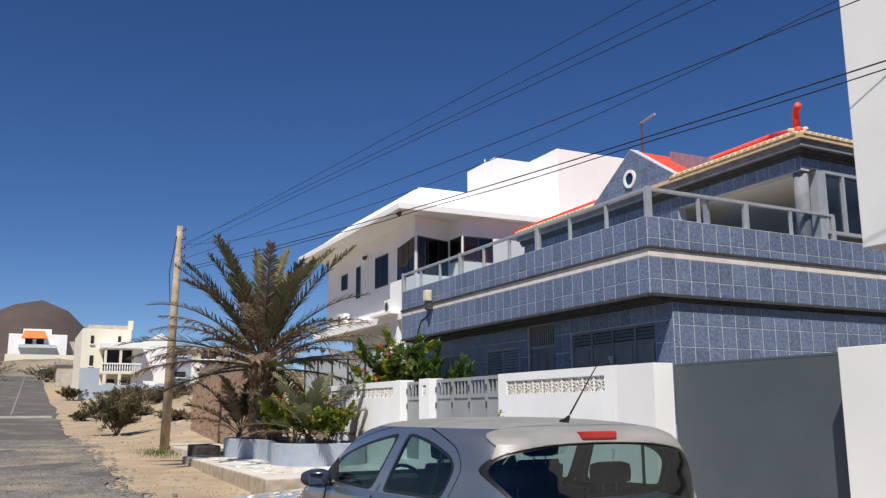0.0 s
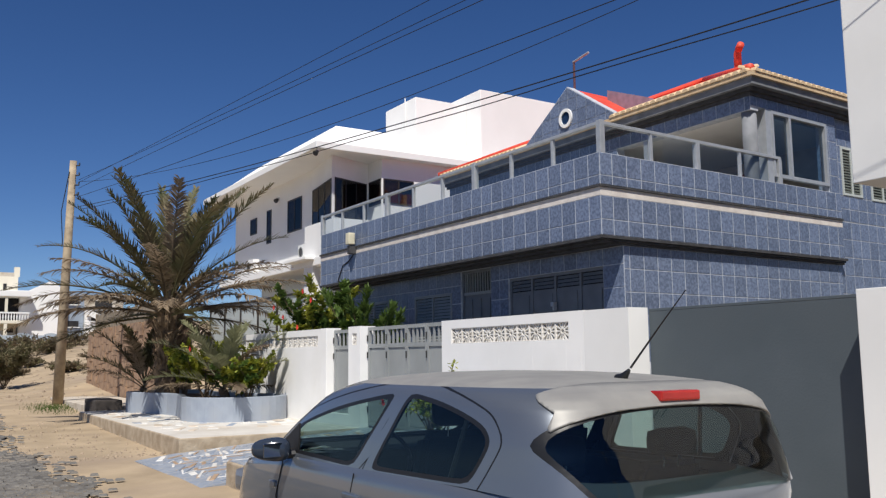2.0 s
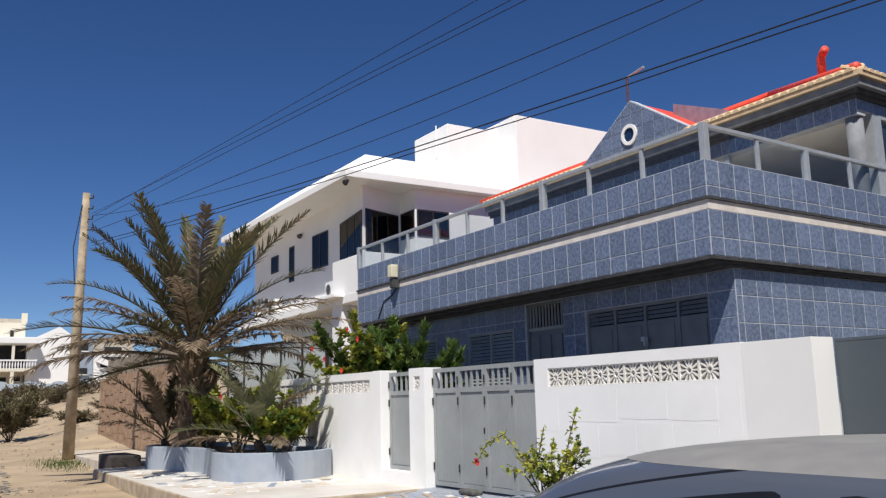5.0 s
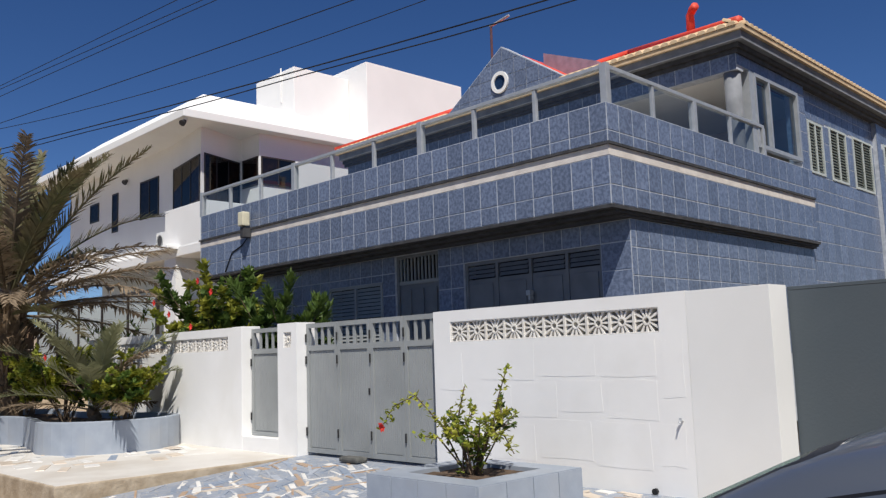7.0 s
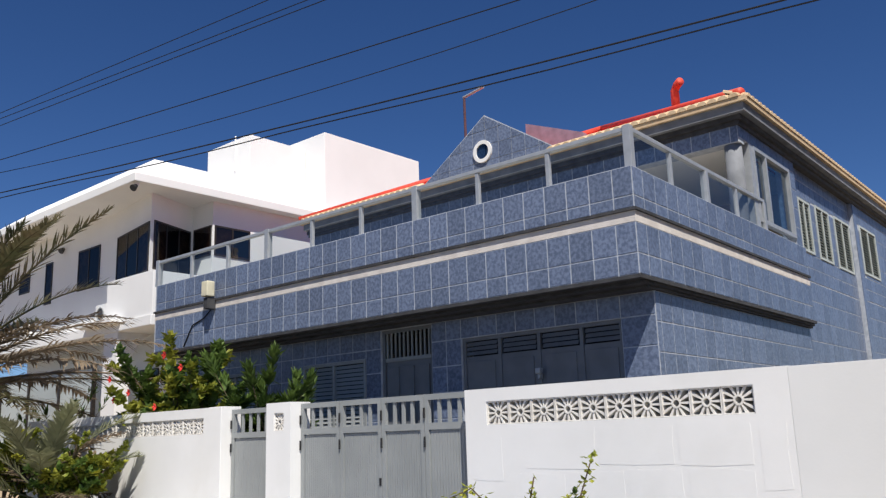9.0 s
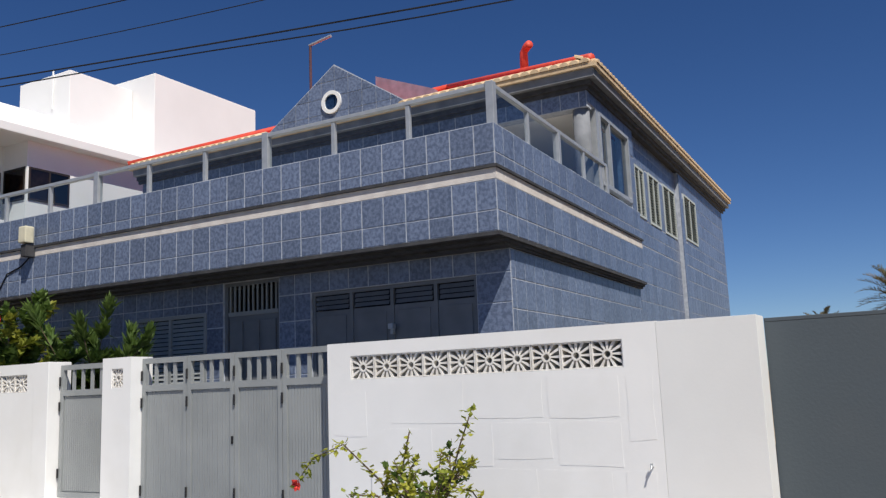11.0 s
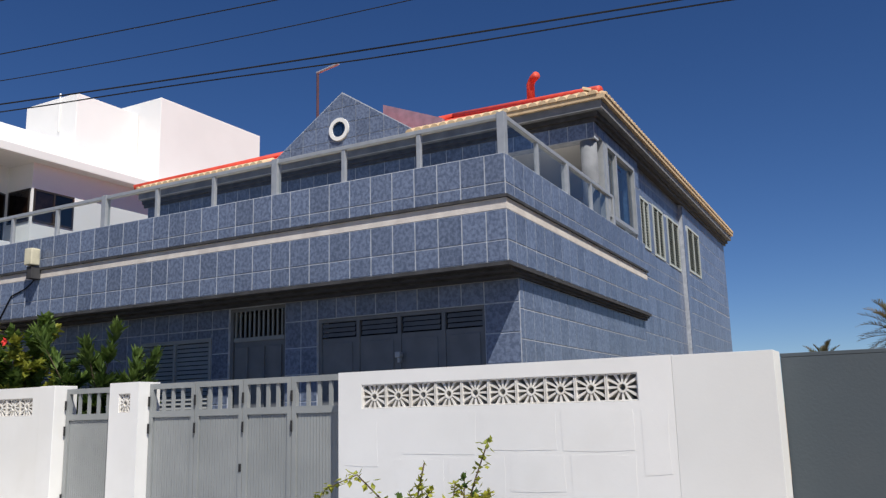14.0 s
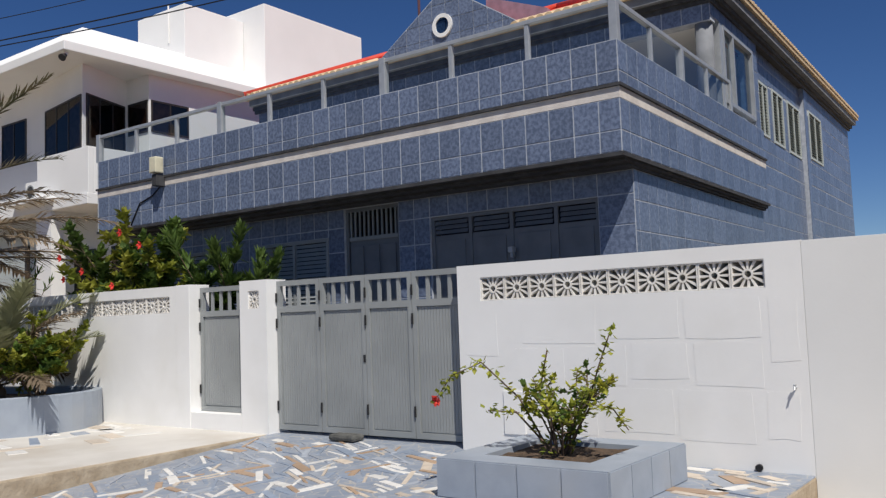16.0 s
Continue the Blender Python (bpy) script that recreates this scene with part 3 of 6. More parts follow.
bm = tube(bmesh.new(), [(RX0 + 0.1, RY0 + 0.1, EZ + 0.07), (RX0 + half, RY0 + half, zr + 0.04)], 0.09, 10)
part("hip_ridge", bm, M_RED, house, "red hip ridge", skew=True, smooth=True)
part("hip_ridge", tube(bmesh.new(), [(RX0, RY1, EZ + 0.03), (RX0 + half, RY0 + half, zr + 0.04)], 0.09, 10), M_RED, house, "red hip ridge", skew=True, smooth=True)
part("flue", tube(bmesh.new(), [(16.85, 14.3, 8.0), (16.85, 14.3, 8.72), (16.82, 14.22, 8.82), (16.72, 14.1, 8.84)], [0.1, 0.09, 0.09, 0.09], 12), M_RED, house, "red bent flue pipe", skew=True, smooth=True)
# gable with its porthole
GA, GL, GR, GZ = (17.5, 8.3), 19.4, 15.6, 7.05
gb = prism(bmesh.new(), [(UX - 0.16, GR, GZ), (UX - 0.16, GA[0], GA[1]), (UX - 0.16, GL, GZ)], (0.25, 0, 0))
gable = part("gable", gb, M_GROUT, house, "blue tiled gable", skew=True)
gr = prism(bmesh.new(), [(UX + 0.1, GR - 0.05, GZ - 0.02), (UX + 0.1, GA[0], GA[1] - 0.03), (UX + 0.1, GL + 0.05, GZ - 0.02)], (3.6, 0, 0))
part("gable_roof", gr, M_RED, house, "red gable roof", skew=True)
part("roof_block", prism(bmesh.new(), [(15.2, 17.15, 7.2), (15.2, 17.15, 8.3), (15.2, 15.7, 7.72), (15.2, 15.7, 7.2)], (0.15, 0, 0)), mat("dull_tile", (0.30, 0.24, 0.30), scale=6, rough=0.5), house, "low sloping tiled upstand on the roof", skew=True)
ring, PX = bmesh.new(), UX - 0.19
for k in range(28):
    a0, a1 = 2 * math.pi * k / 28, 2 * math.pi * (k + 1) / 28
    prism(ring, [(PX - 0.02, 17.56 + r * math.cos(a), 7.49 + r * math.sin(a)) for r, a in ((0.165, a0), (0.245, a0), (0.245, a1), (0.165, a1))], (0.06, 0, 0))
port = part("porthole", ring, M_WHITE, house, "round white-framed porthole", skew=True)
part("pane", disc(PX + 0.005, 17.56, 7.49, 0.165), M_WINGLASS, port, skew=True)
part("pane_back", tube(bmesh.new(), [(PX + 0.02, 17.56, 7.49), (PX + 0.026, 17.56, 7.49)], 0.165, 28), M_DARK, port, skew=True)

# terrace rail
rail = root("terrace_railing", (FX, FY, 4.94), "grey aluminium railing with clear glass panes", "railing")
RZ0, RZ1 = 4.945, 5.50
posts_f = [FY + 0.06 + 1.262 * k for k in range(10)]
big = {0, 3, 6, 9}
for k, y in enumerate(posts_f):
    w = 0.055 if k in big else 0.032
    part("post", boxes((FX + 0.10 - w, y - w, RZ0, FX + 0.10 + w, y + w, RZ1 + (0.015 if k in big else -0.061)), bevel=0.006), M_ALU, rail, skew=True)
part("top_rail", boxes((FX + 0.06, FY + 0.12, RZ1 - 0.06, FX + 0.14, posts_f[-1] + 0.03, RZ1), bevel=0.008), M_ALU, rail, skew=True)
for y0, y1 in zip(posts_f, posts_f[1:]):
    ob = part("pane", sheet(FX + 0.1, y0 + 0.057, RZ0 + 0.02, y1 - 0.057, RZ1 - 0.062), M_GLASS, rail, skew=True)
    ob.visible_shadow = False
part("top_rail", boxes((FX + 0.16, FY + 0.02, RZ1 - 0.06, 15.15, FY + 0.10, RZ1), bevel=0.008), M_ALU, rail, skew=True)
px = [FX + 0.10, 11.3, 12.55, 13.83, 15.1]
for k, x in enumerate(px[1:]):
    w = 0.05 if k % 2 else 0.03
    part("post", boxes((x - w, FY + 0.06 - w, RZ0, x + w, FY + 0.06 + w, RZ1 - 0.061), bevel=0.006), M_ALU, rail, skew=True)
for x0, x1 in zip(px, px[1:]):
    ob = part("pane", turned(sheet(FY + 0.06, x0 + 0.06, RZ0 + 0.02, x1 - 0.055, RZ1 - 0.062), True), M_GLASS, rail, skew=True)
    ob.visible_shadow = False


# doors and windows of the house; side=True: in the wall that faces -y
def framed(name, a0, z0, a1, z1, depth, material, parent, side=False, f=0.055, thick=0.06, bars=(), label=""):
    bm = boxes((depth, a0, z0, depth + thick, a0 + f, z1), (depth, a1 - f, z0, depth + thick, a1, z1), (depth, a0 + f, z0, depth + thick, a1 - f, z0 + f), (depth, a0 + f, z1 - f, depth + thick, a1 - f, z1))
    fr_ = part(name, turned(bm, side), material, parent, label, skew=True)
    for b in bars:
        part("mullion", turned(boxes((depth + 0.003, b - f / 2, z0 + f, depth + thick, b + f / 2, z1 - f)), side), material, fr_, skew=True)
    return fr_


def louvres(a0, z0, a1, z1, depth, material, parent, side=False, step=0.055):
    bm = bmesh.new()
    n = max(1, int((z1 - z0) / step))
    s = (z1 - z0) / n
    for k in range(n):
        z = z0 + k * s
        prism(bm, [(depth, a0, z), (depth + 0.008, a0, z), (depth + 0.035, a0, z + s * 0.85), (depth + 0.027, a0, z + s * 0.85)], (0, a1 - a0, 0))
    return part("louvre", turned(bm, side), material, parent, skew=True)


# garage folding door: four leaves with louvres at the top
gd = framed("garage_door", 12.74, 0.3, 15.54, 3.09, 10.62, M_GREY_DARK, house, bars=(13.40, 14.12, 14.83), label="dark grey folding garage door with louvred tops")
ed = [12.74, 13.40, 14.12, 14.83, 15.54]
for a, b in zip(ed, ed[1:]):
    louvres(a + 0.06, 2.82, b - 0.06, 3.03, 10.63, M_GREY_DARK, gd)
    part("panel", boxes((10.64, a + 0.03, 0.36, 10.67, b - 0.03, 2.80)), M_GREY_DARK, gd, skew=True)
    part("raised_panel", boxes((10.625, a + 0.1, 2.0, 10.639, b - 0.1, 2.72), bevel=0.004), M_GREY_DARK, gd, skew=True)
part("lamp", boxes((10.50, 14.05, 2.45, 10.6, 14.13, 2.53), (10.53, 14.07, 2.38, 10.62, 14.11, 2.45), bevel=0.01), M_ALU, gd, "small metal lock box", skew=True)
# front door: barred top light over a panelled door
fd = framed("front_door", 16.15, 0.3, 17.3, 3.388, 10.62, M_GREY_DARK, house, bars=(), label="grey panelled door below a barred light")
part("transom", boxes((10.63, 16.21, 2.86, 10.67, 17.24, 2.92)), M_GREY, fd, skew=True)
for k in range(11):
    y = 16.26 + k * 0.094
    part("bar", boxes((10.635, y - 0.014, 2.922, 10.66, y + 0.014, 3.345)), M_GREY, fd, skew=True)
part("door_leaf", boxes((10.661, 16.21, 0.36, 10.69, 17.24, 2.86)), M_GREY_DARK, fd, skew=True)
for i in range(3):
    for j in range(4):
        y, z = 16.24 + i * 0.34, 0.45 + j * 0.6
        part("panel", boxes((10.635, y + 0.03, z, 10.66, y + 0.30, z + 0.52), bevel=0.006), M_GREY_DARK, fd, skew=True)
for y0, y1 in ((17.66, 19.3), (20.6, 22.2)):
    w = framed("shutter_window", y0, 1.2, y1, 2.95, 10.56, M_GREY, house, bars=((y0 + y1) / 2,), label="grey louvred shutters, closed")
    for a, b in ((y0 + 0.06, (y0 + y1) / 2 - 0.03), ((y0 + y1) / 2 + 0.03, y1 - 0.06)):
        louvres(a, 1.27, b, 2.89, 10.57, M_GREY, w, step=0.07)
# veranda glazing and sliding window
part("veranda_beam", boxes((UX + 0.02, 15.0, 4.9, UX + 0.12, 15.12, 6.37)), M_ALU, house, "slim grey veranda post", skew=True)
M_CLOTH = mat("red_chair_cloth", (0.20, 0.05, 0.03), (0.12, 0.03, 0.02), scale=5, rough=0.9)
sofa = root("veranda_armchair", (15.6, 13.2, 4.39), "dark red armchair standing on the covered veranda", "armchair")
back_ = bmesh.new()
prism(back_, [(15.5 + 0.0, 13.2 + 0.55 * math.cos(t), 5.0 + 0.42 * math.sin(t)) for t in [math.pi * k / 12 for k in range(13)]], (0.18, 0, 0))
part("backrest", back_, M_CLOTH, sofa, skew=True)
part("seat", boxes((15.69, 12.68, 4.39, 16.3, 13.72, 4.85), bevel=0.05), M_CLOTH, sofa, skew=True)
vg = framed("veranda_glazing", 19.6, 4.9, 22.4, 6.22, UX + 0.1, M_ALU, house, bars=(21.0,))
part("pane", sheet(UX + 0.12, 19.66, 4.96, 22.34, 6.16), M_WINGLASS, vg, skew=True)
part("window_jamb", boxes((14.74, UY - 0.01, 4.95, 14.93, UY + 0.2, 6.46)), M_ALU, house, "pale upright jamb beside the corner column", skew=True)
sw = framed("sliding_window", 14.932, 5.08, 16.898, 6.458, UY - 0.02, M_ALU, house, side=True, f=0.07, thick=0.1, bars=(15.57,), label="aluminium sliding window with bluish panes")
for a, b in ((15.005, 15.53), (15.61, 16.825)):
    part("pane", turned(sheet(UY + 0.05, a, 5.155, b, 6.385), True), M_WINGLASS, sw, skew=True)
for a0, z0, a1, z1 in SW:
    deep = UY - 0.025 + (RECESS if a1 < R1 else 0.0)
    w = framed("shutter_window", a0, z0, a1, z1, deep, M_SHUTTER, house, side=True, f=0.05, bars=((a0 + a1) / 2,), label="pale wooden louvred shutters, closed")
    for a, b in ((a0 + 0.07, (a0 + a1) / 2 - 0.035), ((a0 + a1) / 2 + 0.035, a1 - 0.07)):
        louvres(a, z0 + 0.07, b, z1 - 0.07, deep + 0.01, mat("shutter_slats", (0.11, 0.125, 0.11), scale=3) if "shutter_slats" not in bpy.data.materials else bpy.data.materials["shutter_slats"], w, side=True, step=0.06)
for a0, a1 in ((18.2, 20.6), (22, 23.6)):
    out_ = UY - 0.01 + (RECESS if a1 < R1 else 0.0)
    w = framed("side_window", a0, 1.3, a1, 2.3, out_, M_WHITE, house, side=True, bars=((a0 + a1) / 2,))
    part("pane", turned(sheet(out_ + 0.04, a0 + 0.06, 1.36, a1 - 0.06, 2.24), True), M_WINGLASS, w, skew=True)
# wall lamp at the terrace, aerial on the roof
wl_ = root("wall_lamp", (9.9, 21.3, 4.4), "cream box lamp on a dark bracket", "lamp")
part("shade", boxes((9.72, 21.2, 4.42, 9.9, 21.4, 4.72), bevel=0.02), mat("cream_plastic", (0.75, 0.70, 0.52), scale=5, rough=0.5), wl_, skew=True)
part("bracket", boxes((9.76, 21.23, 4.18, 9.955, 21.37, 4.40), bevel=0.01), M_MOULD, wl_, "dark bracket", skew=True)
part("cable", tube(bmesh.new(), [(9.95, 21.37, 4.2), (9.94, 21.6, 4.05), (9.94, 22.0, 3.95), (9.94, 22.3, 3.55)], 0.012, 6), M_WIRE, wl_, skew=True)
ae = root("roof_aerial", (16.67, 20.2, 8.4), "thin dark mast with a short white arm on the roof", "aerial")
part("mast", tube(bmesh.new(), [(16.67, 20.0, 8.2), (16.67, 20.0, 10.2)], 0.035, 8), mat("rust_pipe", (0.10, 0.05, 0.06), scale=6), ae, skew=True)
part("arm", tube(bmesh.new(), [(16.67, 20.03, 10.2), (16.67, 19.35, 10.3)], 0.035, 8), M_ALU, ae, skew=True)

# ---- white house next door ----
wh = root("white_house", (16, 34, 0.3), "large white rendered house with deep eaves and dark windows", "house")
plan = [(12.95, 39.6), (12.95, 31.0), (12.54, 28.3), (14.3, 29.0), (14.3, 27.95), (24, 27.95), (24, 39.6)]
part("upper_wall", prism(bmesh.new(), [(x, y, 5.05) for x, y in plan], (0, 0, 3.55)), M_WHITE_HOUSE, wh)
part("floor_slab", boxes((12.3, 27.7, 4.76, 24.1, 39.8, 5.046), bevel=0.02), M_WHITE_HOUSE, wh)
part("balcony_parapet", boxes((12.34, 27.72, 5.05, 12.5, 30.2, 6.25), (12.504, 27.72, 5.05, 14.2, 27.85, 6.25), bevel=0.012), M_WHITE_HOUSE, wh)
part("ground_wall", boxes((14.2, 28.1, 0.2, 24, 39.5, 4.756)), M_WHITE_HOUSE, wh)
bm = prism(bmesh.new(), [(12.35, 29.5, 0.2), (12.75, 29.5, 0.2), (12.75, 29.5, 4.0), (13.0, 29.5, 4.5), (13.4, 29.5, 4.756), (12.35, 29.5, 4.756)], (0, 0.75, 0))
part("pillar", bm, M_WHITE_HOUSE, wh, "white pillar with a curved bracket")
part("eave_slab", boxes((11.6, 27.55, 8.56, 24.6, 40.2, 8.80), bevel=0.02), M_WHITE_HOUSE, wh)
fr = bmesh.new()
lo = [(11.7, 27.65, 8.803), (24.5, 27.65, 8.803), (24.5, 38.0, 8.803), (11.7, 38.0, 8.803)]
hi = [(13.2, 29.4, 9.95), (24.5, 29.4, 9.95), (24.5, 37.2, 9.95), (13.2, 37.2, 9.95)]
v0, v1 = [fr.verts.new(p) for p in lo], [fr.verts.new(p) for p in hi]
fr.faces.new(v0[::-1]), fr.faces.new(v1)
for i in range(4):
    fr.faces.new((v0[i], v0[(i + 1) % 4], v1[(i + 1) % 4], v1[i]))
part("sloping_roof", fr, M_WHITE_HOUSE, wh)
part("roof_box", boxes((16.45, 29.2, 9.2, 18.78, 31.6, 11.5), bevel=0.02), M_WHITE_HOUSE, wh)
part("stair_tower", boxes((18.8, 28.2, 8.9, 23.5, 31.0, 11.9), bevel=0.02), M_WHITE_HOUSE, wh)
part("vent_pipe", tube(bmesh.new(), [(16.42, 29.95, 10.4), (16.42, 29.95, 11.62)], 0.025, 8), M_WHITE, wh, "thin white vent pipe")


def panel_window(p0, p1, z0, z1, parent, panes=3, out=0.03):
    """A dark-framed window set proud of the wall from p0 to p1."""
    a, b = Vector((*p0, 0)), Vector((*p1, 0))
    way = (b - a).normalized()
    n = Vector((-way.y, way.x, 0))
    if n.x > 0 and abs(n.x) > abs(n.y) or n.y > 0 and abs(n.y) >= abs(n.x):
        n = -n
    L = (b - a).length
    f = 0.05

    def bar(s0, s1, q0, q1, d0, d1):
        bm = bmesh.new()
        return prism(bm, [a + way * s0 + n * d0 + Vector((0, 0, q0)), a + way * s1 + n * d0 + Vector((0, 0, q0)), a + way * s1 + n * d0 + Vector((0, 0, q1)), a + way * s0 + n * d0 + Vector((0, 0, q1))], n * (d1 - d0))
    w = part("window", bar(0, L, z0, z0 + f, -0.02, out), M_FRAME_DARK, parent, "dark-framed window with brown curtains")
    part("window_frame", bar(0, L, z1 - f, z1, -0.02, out), M_FRAME_DARK, w)
    for k in range(panes + 1):
        s = min(max(k * L / panes, f / 2), L - f / 2)
        part("window_frame", bar(s - f / 2, s + f / 2, z0 + f, z1 - f, -0.02, out), M_FRAME_DARK, w)
    for k in range(panes):
        s0, s1 = k * L / panes + f / 2, (k + 1) * L / panes - f / 2
        part("curtain", bar(s0, s1, z0 + f, z1 - f, 0.001, 0.006), M_CURTAIN if k % 2 == 0 else M_DARK, w)
        q = bmesh.new()
        q.faces.new([q.verts.new(a + way * s + n * (out - 0.012) + Vector((0, 0, z))) for s, z in ((s0, z0 + f), (s1, z0 + f), (s1, z1 - f), (s0, z1 - f))])
        part("pane", q, M_BROWNGLASS, w)


panel_window((12.918, 30.8), (12.55, 28.36), 6.33, 7.75, wh, 3)
panel_window((12.66, 28.35), (14.2, 28.96), 6.4, 7.8, wh, 3)
panel_window((14.3, 28.9), (14.3, 28.0), 6.95, 7.85, wh, 1)
panel_window((14.36, 27.95), (15.6, 27.95), 6.95, 7.85, wh, 2)
panel_window((12.95, 33.3), (12.95, 31.9), 6.45, 7.75, wh, 2)
panel_window((12.95, 35.6), (12.95, 35.1), 6.3, 7.7, wh, 1)
panel_window((12.95, 37.6), (12.95, 36.8), 6.9, 7.6, wh, 1)
panel_window((14.2, 31.5), (14.2, 30.4), 2.4, 3.9, wh, 2)
panel_window((14.2, 29.6), (14.2, 28.5), 1.6, 3.9, wh, 2)
part("ledge", boxes((11.95, 29.25, 4.98, 12.75, 31.25, 5.086), bevel=0.01), M_WHITE_HOUSE, wh, "projecting white ledge")
for y in (30.45, 36.0):
    ac = root("air_conditioner", (12.55, y, 5.05), "white outdoor air conditioning unit with a round grille", "air conditioner")
    part("casing", boxes((12.36, y - 0.4, 5.09, 12.64, y + 0.4, 5.65), bevel=0.015), M_WHITE, ac)
    ringb = bmesh.new()
    for k in range(20):
        a0, a1 = 2 * math.pi * k / 20, 2 * math.pi * (k + 1) / 20
        prism(ringb, [(12.35, y + 0.1 + r * math.cos(t), 5.37 + r * math.sin(t)) for r, t in ((0.17, a0), (0.2, a0), (0.2, a1), (0.17, a1))], (-0.02, 0, 0))
    part("grille_ring", ringb, M_GREY, ac)
    part("grille", tube(bmesh.new(), [(12.357, y + 0.1, 5.37), (12.35, y + 0.1, 5.37)], 0.168, 20), M_MOULD, ac, "dark grille")
    part("foot", boxes((12.4, y - 0.35, 5.046, 12.6, y - 0.3, 5.09)), M_GREY, ac)
    part("foot", boxes((12.4, y + 0.3, 5.046, 12.6, y + 0.35, 5.09)), M_GREY, ac)
for p in ((11.75, 27.75, 8.48), (12.9, 34.3, 8.0)):
    sl = root("spot_lamp", p, "small outdoor spot lamp on the white wall", "lamp")
    part("lamp_body", tube(bmesh.new(), [p, (p[0] - 0.12, p[1] - 0.05, p[2] - 0.1)], [0.05, 0.1], 10), M_MOULD, sl)
    part("lamp_foot", boxes((p[0] - 0.04, p[1] - 0.04, p[2] - 0.01, p[0] + 0.06, p[1] + 0.04, p[2] + 0.085)), M_WHITE, sl)
# glazed veranda under the slab
ver = root("glazed_veranda", (12.4, 34, 2.0), "glass screens in dark frames round a terrace", "screen")
M_FROSTED = leaf_mat("frosted_glass", (0.62, 0.67, 0.65), (0.56, 0.61, 0.60), scale=1, rough=0.2)
edges_v = [30.9, 33.0, 35.1, 37.2, 39.3, 41.4]
for y in edges_v:
    part("post", boxes((12.4, y - 0.05, 0.2, 12.5, y + 0.05, 3.95)), M_FRAME_DARK, ver)
for y0, y1 in zip(edges_v, edges_v[1:]):
    part("rail", boxes((12.4, y0 + 0.052, 3.87, 12.5, y1 - 0.052, 3.95)), M_FRAME_DARK, ver)
    q = bmesh.new()
    q.faces.new([q.verts.new((12.45, y, z)) for y, z in ((y0 + .05, 1.6), (y1 - .05, 1.6), (y1 - .05, 3.87), (y0 + .05, 3.87))])
    part("pane", q, M_FROSTED, ver, "pale frosted pane")
thing("wall_terrace", boxes((12.1, 24.8, 0.0, 12.38, 39, 1.6)), M_WHITE_HOUSE, "low white terrace wall", "wall", kind="structure")

# stone wall with a fence on top
m_brown = mat("brown_stone", (0.38, 0.25, 0.16), (0.24, 0.155, 0.10), scale=4, rough=0.95, bump=0.9, bump_scale=7)
bw = root("wall_stone", (6.6, 31, 0.3), "rough brown stone garden wall with a slatted fence on top", "wall", kind="structure")
bm = bmesh.new()
n = 26
for i in range(n):
    y0, y1 = 24.9 + i * 13.0 / n, 24.9 + (i + 1) * 13.0 / n
    z = 0.0
    while z < 2.6:
        h = 0.3 + 0.12 * rnd.random()
        o = 0.05 * rnd.random()
        box(bm, 6.5 - o, y0 + 0.01, z, 6.85, y1 - 0.01, min(z + h - 0.012, 2.72))
        z += h
part("stone_courses", bm, m_brown, bw, "rough brown stones")
bw.children[0]["kind"] = "stuff"
m_fence = mat("fence_wood", (0.30, 0.25, 0.19), (0.18, 0.15, 0.11), scale=6, rough=0.9)
for i in range(12):
    y = 25.2 + i * 1.1
    part("fence_post", boxes((6.62, y - 0.04, 2.7, 6.70, y + 0.04, 3.35)), m_fence, bw)
    if i < 11:
        part("fence_panel", boxes((6.64, y + 0.05, 2.75, 6.67, y + 1.05, 3.28)), m_fence, bw)
thing("pavement_slab", boxes((4.5, 24.5, 0.0, 6.4, 33.0, 0.34), bevel=0.01), M_CONC, "pale concrete paving slab beside the pole", "pavement", kind="structure")
thing("stone_block", boxes((4.35, 24.4, 0.2, 5.0, 25.9, 0.55), bevel=0.05), mat("dark_block", (0.06, 0.05, 0.045), (0.035, 0.03, 0.027), scale=8, rough=0.95, bump=0.6), "low dark stone block on the verge", "stone")

# ---- distance ----
m_hill = mat("hill_rock", (0.085, 0.062, 0.052), (0.055, 0.04, 0.036), scale=0.03, rough=1.0, bump=0.6, bump_scale=0.12, stain=(0.12, 0.085, 0.065), stain_scale=0.015)
bm = bmesh.new()
hx = [-330 + 14 * i for i in range(40)]
hy = [430 + 22 * i for i in range(20)]


def hill(x, y):
    d1 = math.hypot((x + 2) / 48, (y - 560) / 95)
    d2 = math.hypot((x + 125) / 95, (y - 600) / 110)
    d3 = math.hypot((x - 90) / 120, (y - 640) / 110)
    z = 56 * math.exp(-d1 ** 2.4) + 44 * math.exp(-d2 ** 2) + 15 * math.exp(-d3 ** 2)
    return min(z, 58 + 0.04 * z) - 8 * min(1.0, max(0.0, (-4 - x) / 16)) + 7 * noise.noise(Vector((x * 0.03, y * 0.03, 1))) + 3 * noise.noise(Vector((x * 0.1, y * 0.1, 4)))


grid = [[bm.verts.new((x, y, hill(x, y) + 3)) for x in hx] for y in hy]
for r, q in zip(grid, grid[1:]):
    for k in range(len(hx) - 1):
        bm.faces.new((r[k], r[k + 1], q[k + 1], q[k]))
thing("hill", bm, m_hill, "dark brown volcanic hill behind the town", "hill", kind="structure", smooth=True)
bm = bmesh.new()
gx = [-30 + 5 * i for i in range(15)]
gy = [112 + 7 * i for i in range(14)]
grid = [[bm.verts.new((x, y, -0.9 + 3.9 * math.exp(-((x - 4) / 14) ** 2 - ((y - 172) / 26) ** 2) * (1 if x > -7 else math.exp(-((x + 7) / 5) ** 2)) + rise(y) + 0.6 * noise.noise(Vector((x * 0.2, y * 0.2, 2))))) for x in gx] for y in gy]
